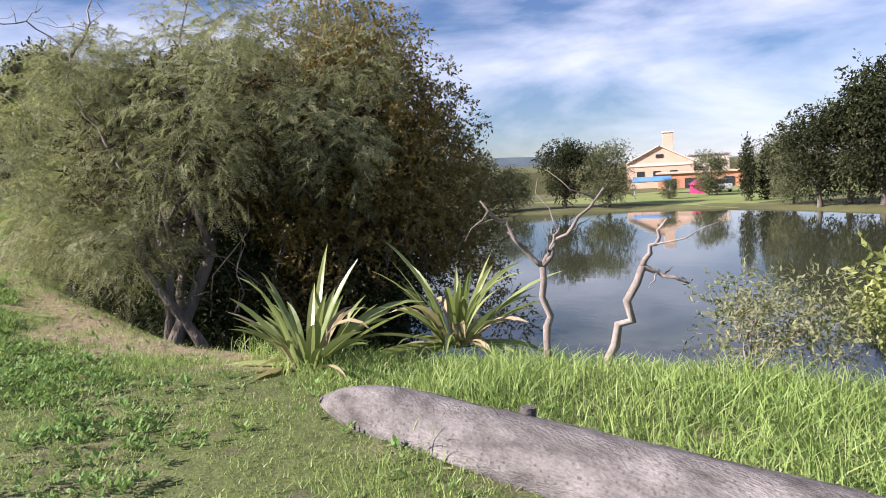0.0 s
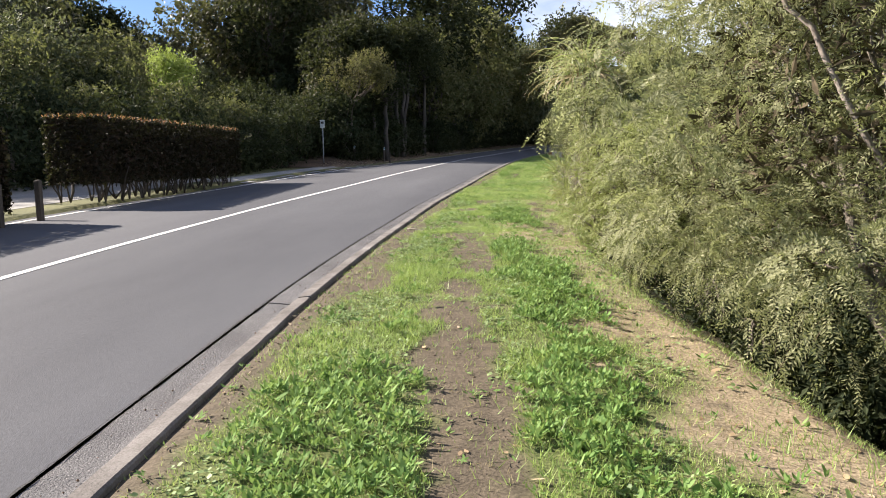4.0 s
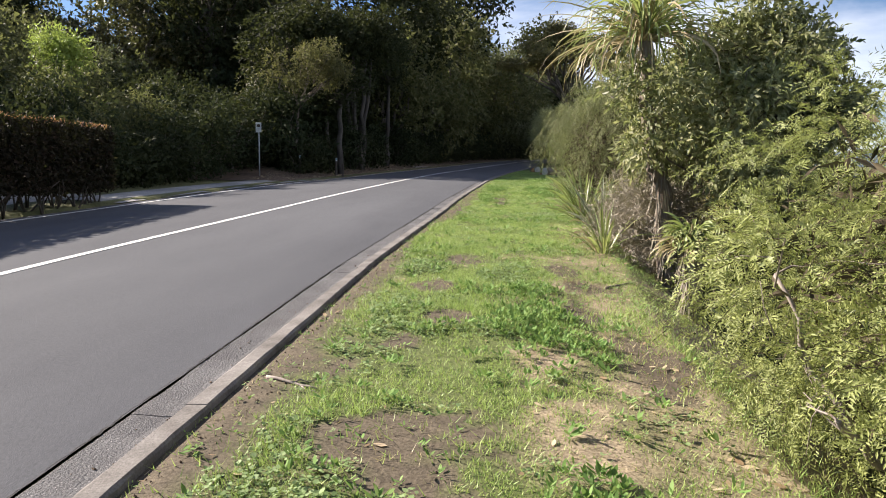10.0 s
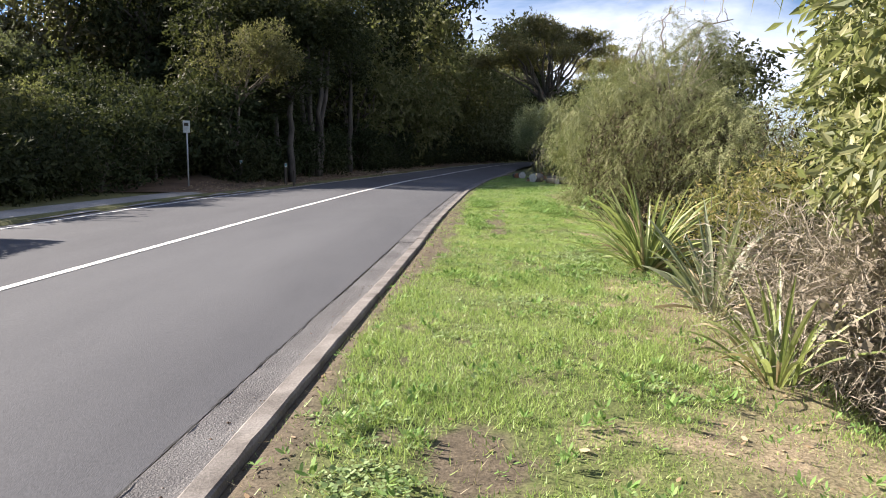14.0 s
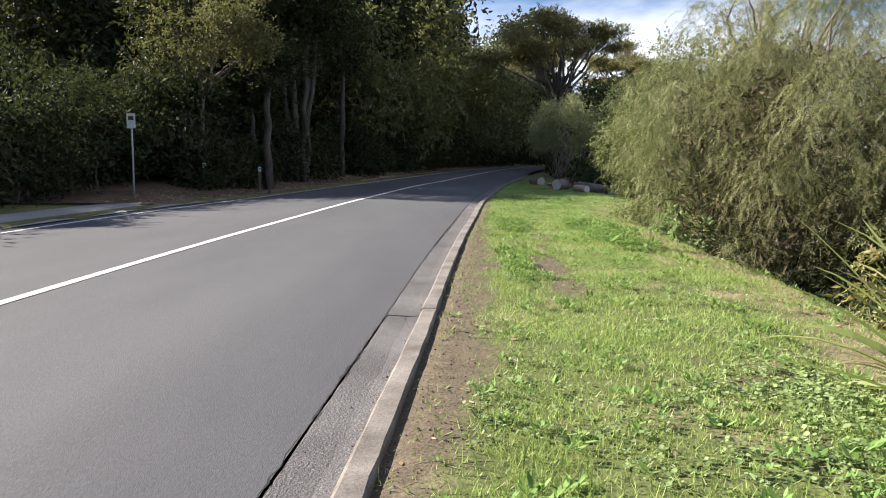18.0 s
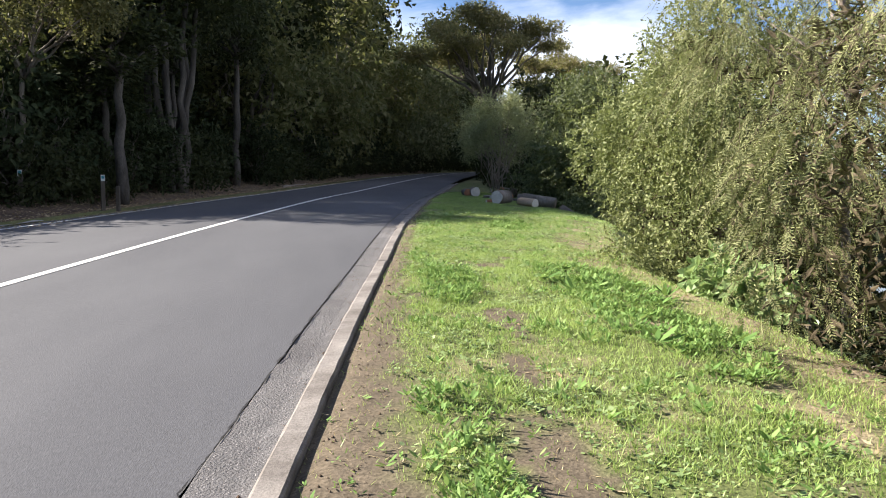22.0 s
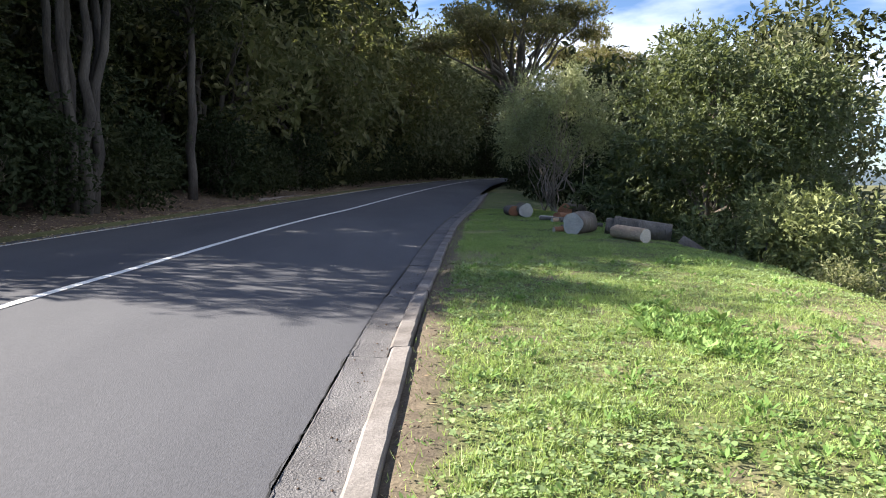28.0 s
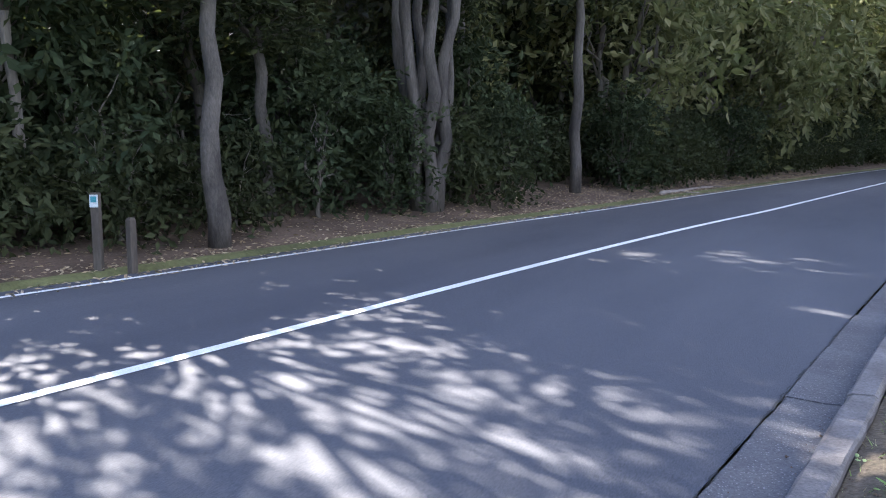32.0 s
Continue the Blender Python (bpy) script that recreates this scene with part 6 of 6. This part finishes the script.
tree("shrub", 152, 6.2, 49.7, M["gloss"], M["bark"], "low mounded small-leaved clump beside the grass", "shrub",
     (0, 0, 0.25), (0.4, 0.4, 0.3), 8, 0.22, 420, 5, 0.1, 0.05, 0.02, 0.1, 0.02, 5, -0.4, (0, 0, 0.1))


def stick(seed, points, r, label, twigs=2):
    rng = np.random.default_rng(seed)
    x, y = points[0]
    ob = thing("stick", x, y, G(x, y) + r * 0.7, label, "stick", "fallen sticks")
    pts = [np.array((px - x, py - y, G(px, py) - G(x, y))) for px, py in points]
    fine = []
    for a, b in zip(pts[:-1], pts[1:]):
        fine += bent(rng, a, b, 3, 0.05)[:-1]
    fine.append(pts[-1])
    put("stem", mesh_of("stem", *tube(fine, np.linspace(r, r * 0.5, len(fine)), 6, 0.25, rng), M["dead_wood"], False), ob)
    for _ in range(twigs):
        p = fine[rng.integers(1, len(fine))]
        put("twig", mesh_of("twig", *tube(bent(rng, p, p + rng.normal(0, 0.12, 3) * (1, 1, 0.25) * (1 + 12 * r), 3, 0.2), np.linspace(r * 0.5, r * 0.2, 4), 5), M["dead_wood"], False), ob)


stick(861, [(-1.08, 18.8), (-0.9, 18.7), (-0.74, 18.62)], 0.012, "thin bleached stick lying by the kerb")
stick(862, [(1.5, 22.2), (1.72, 22.45), (1.9, 22.75)], 0.014, "grey broken stick beside the dry bush", 3)
stick(863, [(1.45, 17.0), (1.7, 17.25), (1.95, 17.4)], 0.02, "pale stick under the yellow-green bush")
stick(864, [(-4.35, 67.6), (-4.2, 69.3), (-4.0, 71.2), (-3.6, 72.6)], 0.07, "long fallen branch along the far road edge", 8)
stick(865, [(3.95, 55.6), (4.3, 56.0), (4.7, 56.3)], 0.03, "pale branch among the sawn logs", 4)
stick(866, [(0.55, 6.6), (0.7, 6.75), (0.82, 6.7)], 0.006, "dry grass stalk on the turf", 0)
# crumbs of soil and grit beside the kerb, and on the channel
rng = np.random.default_rng(871)
n = 5000
y = 3 + 47 * rng.random(n)
loose = kerb_x(y) + 0.1 + 2.4 * rng.random(n)
x = np.where(rng.random(n) < 0.6 * earth_at(loose, y), loose, kerb_x(y) + np.where(rng.random(n) < 0.8, 0.02 + 0.35 * rng.random(n) ** 1.5, -0.17 - 0.22 * rng.random(n) ** 2))
z = np.where(x > kerb_x(y), verge_height(x, y), rise(y) - 0.066)
r = 0.003 + 0.007 * rng.random(n) ** 3
C = np.stack([x, y, z + r * 0.4], 1)
off = np.array([(1, 0, 0), (0, 1, 0), (-1, 0, 0), (0, -1, 0), (0, 0, 0.8), (0, 0, -0.8)]) * 1.0
V = (C[:, None, :] + off[None] * r[:, None, None] * (0.7 + 0.6 * rng.random((n, 6, 1)))).reshape(-1, 3)
tri = np.array([(0, 1, 4), (1, 2, 4), (2, 3, 4), (3, 0, 4), (1, 0, 5), (2, 1, 5), (3, 2, 5), (0, 3, 5)])
tagged(put("grit", mesh_of("grit", V, (tri[None] + 6 * np.arange(n)[:, None, None]).reshape(-1, 3), M["litter"])), "small crumbs of soil and grit by the kerb", "grit", "", "stuff")

# ---- grass, weeds and litter of the verge ----
def grass_field(seed, n, y0, y1, low, high, width, name, label, material, keep, lean=0.6, segs=1, xr=None):
    rng = np.random.default_rng(seed)
    y = y0 + (y1 - y0) * rng.random(n)
    k, b = kerb_x(y), bank_x(y) + 0.5
    x = k + 0.01 + (b - k) * rng.random(n) if xr is None else xr[0] + (xr[1] - xr[0]) * rng.random(n)
    ok = rng.random(n) < keep(x, y)
    x, y = x[ok], y[ok]
    z = np.where(x < bank_x(y) + 0.9, verge_height(x, y), ground_height(x, y))
    tall = low + (high - low) * value_noise(x, y, 1.4, 55) ** 1.5
    h = tall * (0.6 + 0.7 * rng.random(len(x)))
    P = np.stack([x, y, z - 0.004], 1)
    v, f = blades(rng, P, h, width * (0.7 + 0.6 * rng.random(len(x))), lean, segs)
    return tagged(put(name, mesh_of(name, v, f, material)), label, "grass", "", "stuff")


def grass_keep(x, y):
    patch = 0.35 + 0.65 * smooth(0.25, 0.6, value_noise(x, y, 2.6, 61))
    return np.clip((1 - 1.1 * earth_at(x, y)) * (1 - 0.7 * dry_at(x, y)) * patch, 0.06, 1)


grass_field(801, 900000, 2.2, 62, 0.02, 0.058, 0.0068, "grass", "short bright green mown grass", M["grass"], grass_keep, 1.5)
grass_field(802, 90000, 2.2, 60, 0.02, 0.055, 0.0045, "dry_grass", "dry straw-coloured grass and stalks", M["straw"],
            lambda x, y: np.clip(0.8 * dry_at(x, y) + 0.12 * earth_at(x, y) + 0.05, 0, 1), 1.6)
grass_field(803, 34000, 1.5, 10.5, 0.14, 0.30, 0.008, "bank_grass", "long lush grass on the pond bank", M["grass"],
            lambda x, y: smooth(0, 0.5, x - (3.05 + 0.25 * (6.5 - y)) + 0.3) * smooth(9.5, 8.3, y), 0.9, 4, (2.9, 8.5))


def rosettes(seed, n, y0, y1, keep, L, W, count, name, label, material, rise_=0.6, mound=0.0):
    """Low broad-leaved weeds, each a ring of leaves."""
    rng = np.random.default_rng(seed)
    y = y0 + (y1 - y0) * rng.random(n)
    k, b = kerb_x(y), bank_x(y)
    x = k + 0.05 + (b - k) * rng.random(n)
    ok = rng.random(n) < keep(x, y)
    x, y = x[ok], y[ok]
    m = len(x)
    z = verge_height(x, y)
    size = 0.6 + 0.8 * rng.random(m)
    a = rng.random((m, count)) * 2 * math.pi
    e = rise_ * (0.3 + rng.random((m, count)))
    D = np.stack([np.cos(a) * np.cos(e), np.sin(a) * np.cos(e), np.sin(e)], -1).reshape(-1, 3)
    P = np.repeat(np.stack([x, y, z], 1), count, 0)
    P = P + D * 0.01 + rng.normal(0, 0.012, P.shape) * (1, 1, 0.2) + np.repeat(rng.random(m) * 0.6 * L, count)[:, None] * (0, 0, rise_)
    P[:, 2] += np.repeat(mound * rng.random(m) * value_noise(x, y, 4.0, 77), count) * 1.5
    s = np.repeat(size, count) * (0.6 + 0.7 * rng.random(m * count))
    N = np.tile((0, 0, 1.0), (m * count, 1)) + rng.normal(0, 0.25, (m * count, 3))
    v, f = broad_leaves(P, D, N, L * s, W * s) if W > 0.009 else leaf_quads(P, D, N, L * s, W * s, -0.12)
    return tagged(put(name, mesh_of(name, v, f, material)), label, "weeds", "", "stuff")


def ragged(x, y):
    return 0.65 * value_noise(x, y, 3.1, 71) + 0.35 * value_noise(x, y, 11.0, 72)


def weed_keep(x, y):
    n = ragged(x, y)
    mat = np.maximum(patches(x, y, WEEDS, n), 0.22 * smooth(0.55, 0.7, n))
    return np.clip(mat * (1 - 1.15 * earth_at(x, y)) * (1 - 0.85 * dry_at(x, y)), 0, 1)


def clover_keep(x, y):
    n = ragged(x, y)
    mat = np.maximum(patches(x, y, CLOVER, n), 0.3 * smooth(0.5, 0.68, value_noise(x, y, 1.7, 75)) + 0.3 * smooth(36, 42, y))
    return np.clip(mat * (1 - 0.95 * earth_at(x, y)) * (1 - 0.8 * dry_at(x, y)), 0, 1)


rosettes(811, 64000, 2.2, 50, weed_keep, 0.044, 0.0135, 9, "weeds", "broad-leaved green weeds in the turf", M["weed"], 0.9, 0.05)
rosettes(812, 90000, 2.2, 50, clover_keep, 0.021, 0.02, 5, "clover", "small round clover leaves in the turf", M["clover"], 0.55, 0.03)
rosettes(813, 5200, 3, 50, lambda x, y: 0.1 + 0.75 * dry_at(x, y), 0.05, 0.022, 1, "fallen_leaves", "scattered dry fallen leaves", M["dryleaf"], 0.25)

grass_field(804, 90000, 2.2, 48, 0.05, 0.11, 0.008, "tall_grass", "longer grass tufts beside the trodden path", M["grass"],
            lambda x, y: grass_keep(x, y) * np.maximum(0.7 * weed_keep(x, y), smooth(0.6, 0.74, value_noise(x, y, 1.9, 91))), 1.1)

# leaf litter under the forest edge
rng = np.random.default_rng(821)
n = 9000
y = 46 + 40 * rng.random(n)
x = kerb_x(y) - 7.35 - 3.2 * rng.random(n) ** 1.5
P = np.stack([x, y, np.maximum(ground_height(x, y) + 0.045, rise(y) - 0.085)], 1)
a = rng.random(n) * 6.28
v, f = leaf_quads(P, np.stack([np.cos(a), np.sin(a), rng.normal(0, 0.2, n)], 1), np.tile((0, 0, 1.0), (n, 1)) + rng.normal(0, 0.3, (n, 3)), 0.05 + 0.05 * rng.random(n), 0.025 + 0.02 * rng.random(n))
tagged(put("litter_leaves", mesh_of("litter_leaves", v, f, M["dryleaf"])), "brown fallen leaves along the road edge", "leaf litter", "", "stuff")

# broad plantain clumps, and straw scattered on the bare earth
rosettes(814, 2600, 2.2, 50, lambda x, y: weed_keep(x, y) + 0.12 * np.clip(1 - 1.3 * earth_at(x, y), 0, 1), 0.055, 0.02, 8, "plantain", "broad plantain leaves in the turf", M["weed"], 0.7)
rosettes(817, 3000, 33, 47, lambda x, y: 0.22 * patches(x, y, WEEDS, ragged(x, y)) * smooth(1.3, 1.8, x), 0.13, 0.032, 12, "dandelions", "large flat weed rosettes in the turf", M["weed"], 0.55)
rosettes(815, 16000, 2.2, 50, lambda x, y: np.clip(0.3 * earth_at(x, y) + 0.6 * dry_at(x, y), 0, 1), 0.06, 0.0035, 2, "straw_litter", "dry straw scattered on bare earth", M["straw"], 0.08)
rosettes(816, 5200, 2.2, 50, lambda x, y: np.clip(earth_at(x, y) * 0.55, 0, 1), 0.035, 0.012, 6, "seedlings", "small green seedlings on bare earth", M["weed"], 0.6)
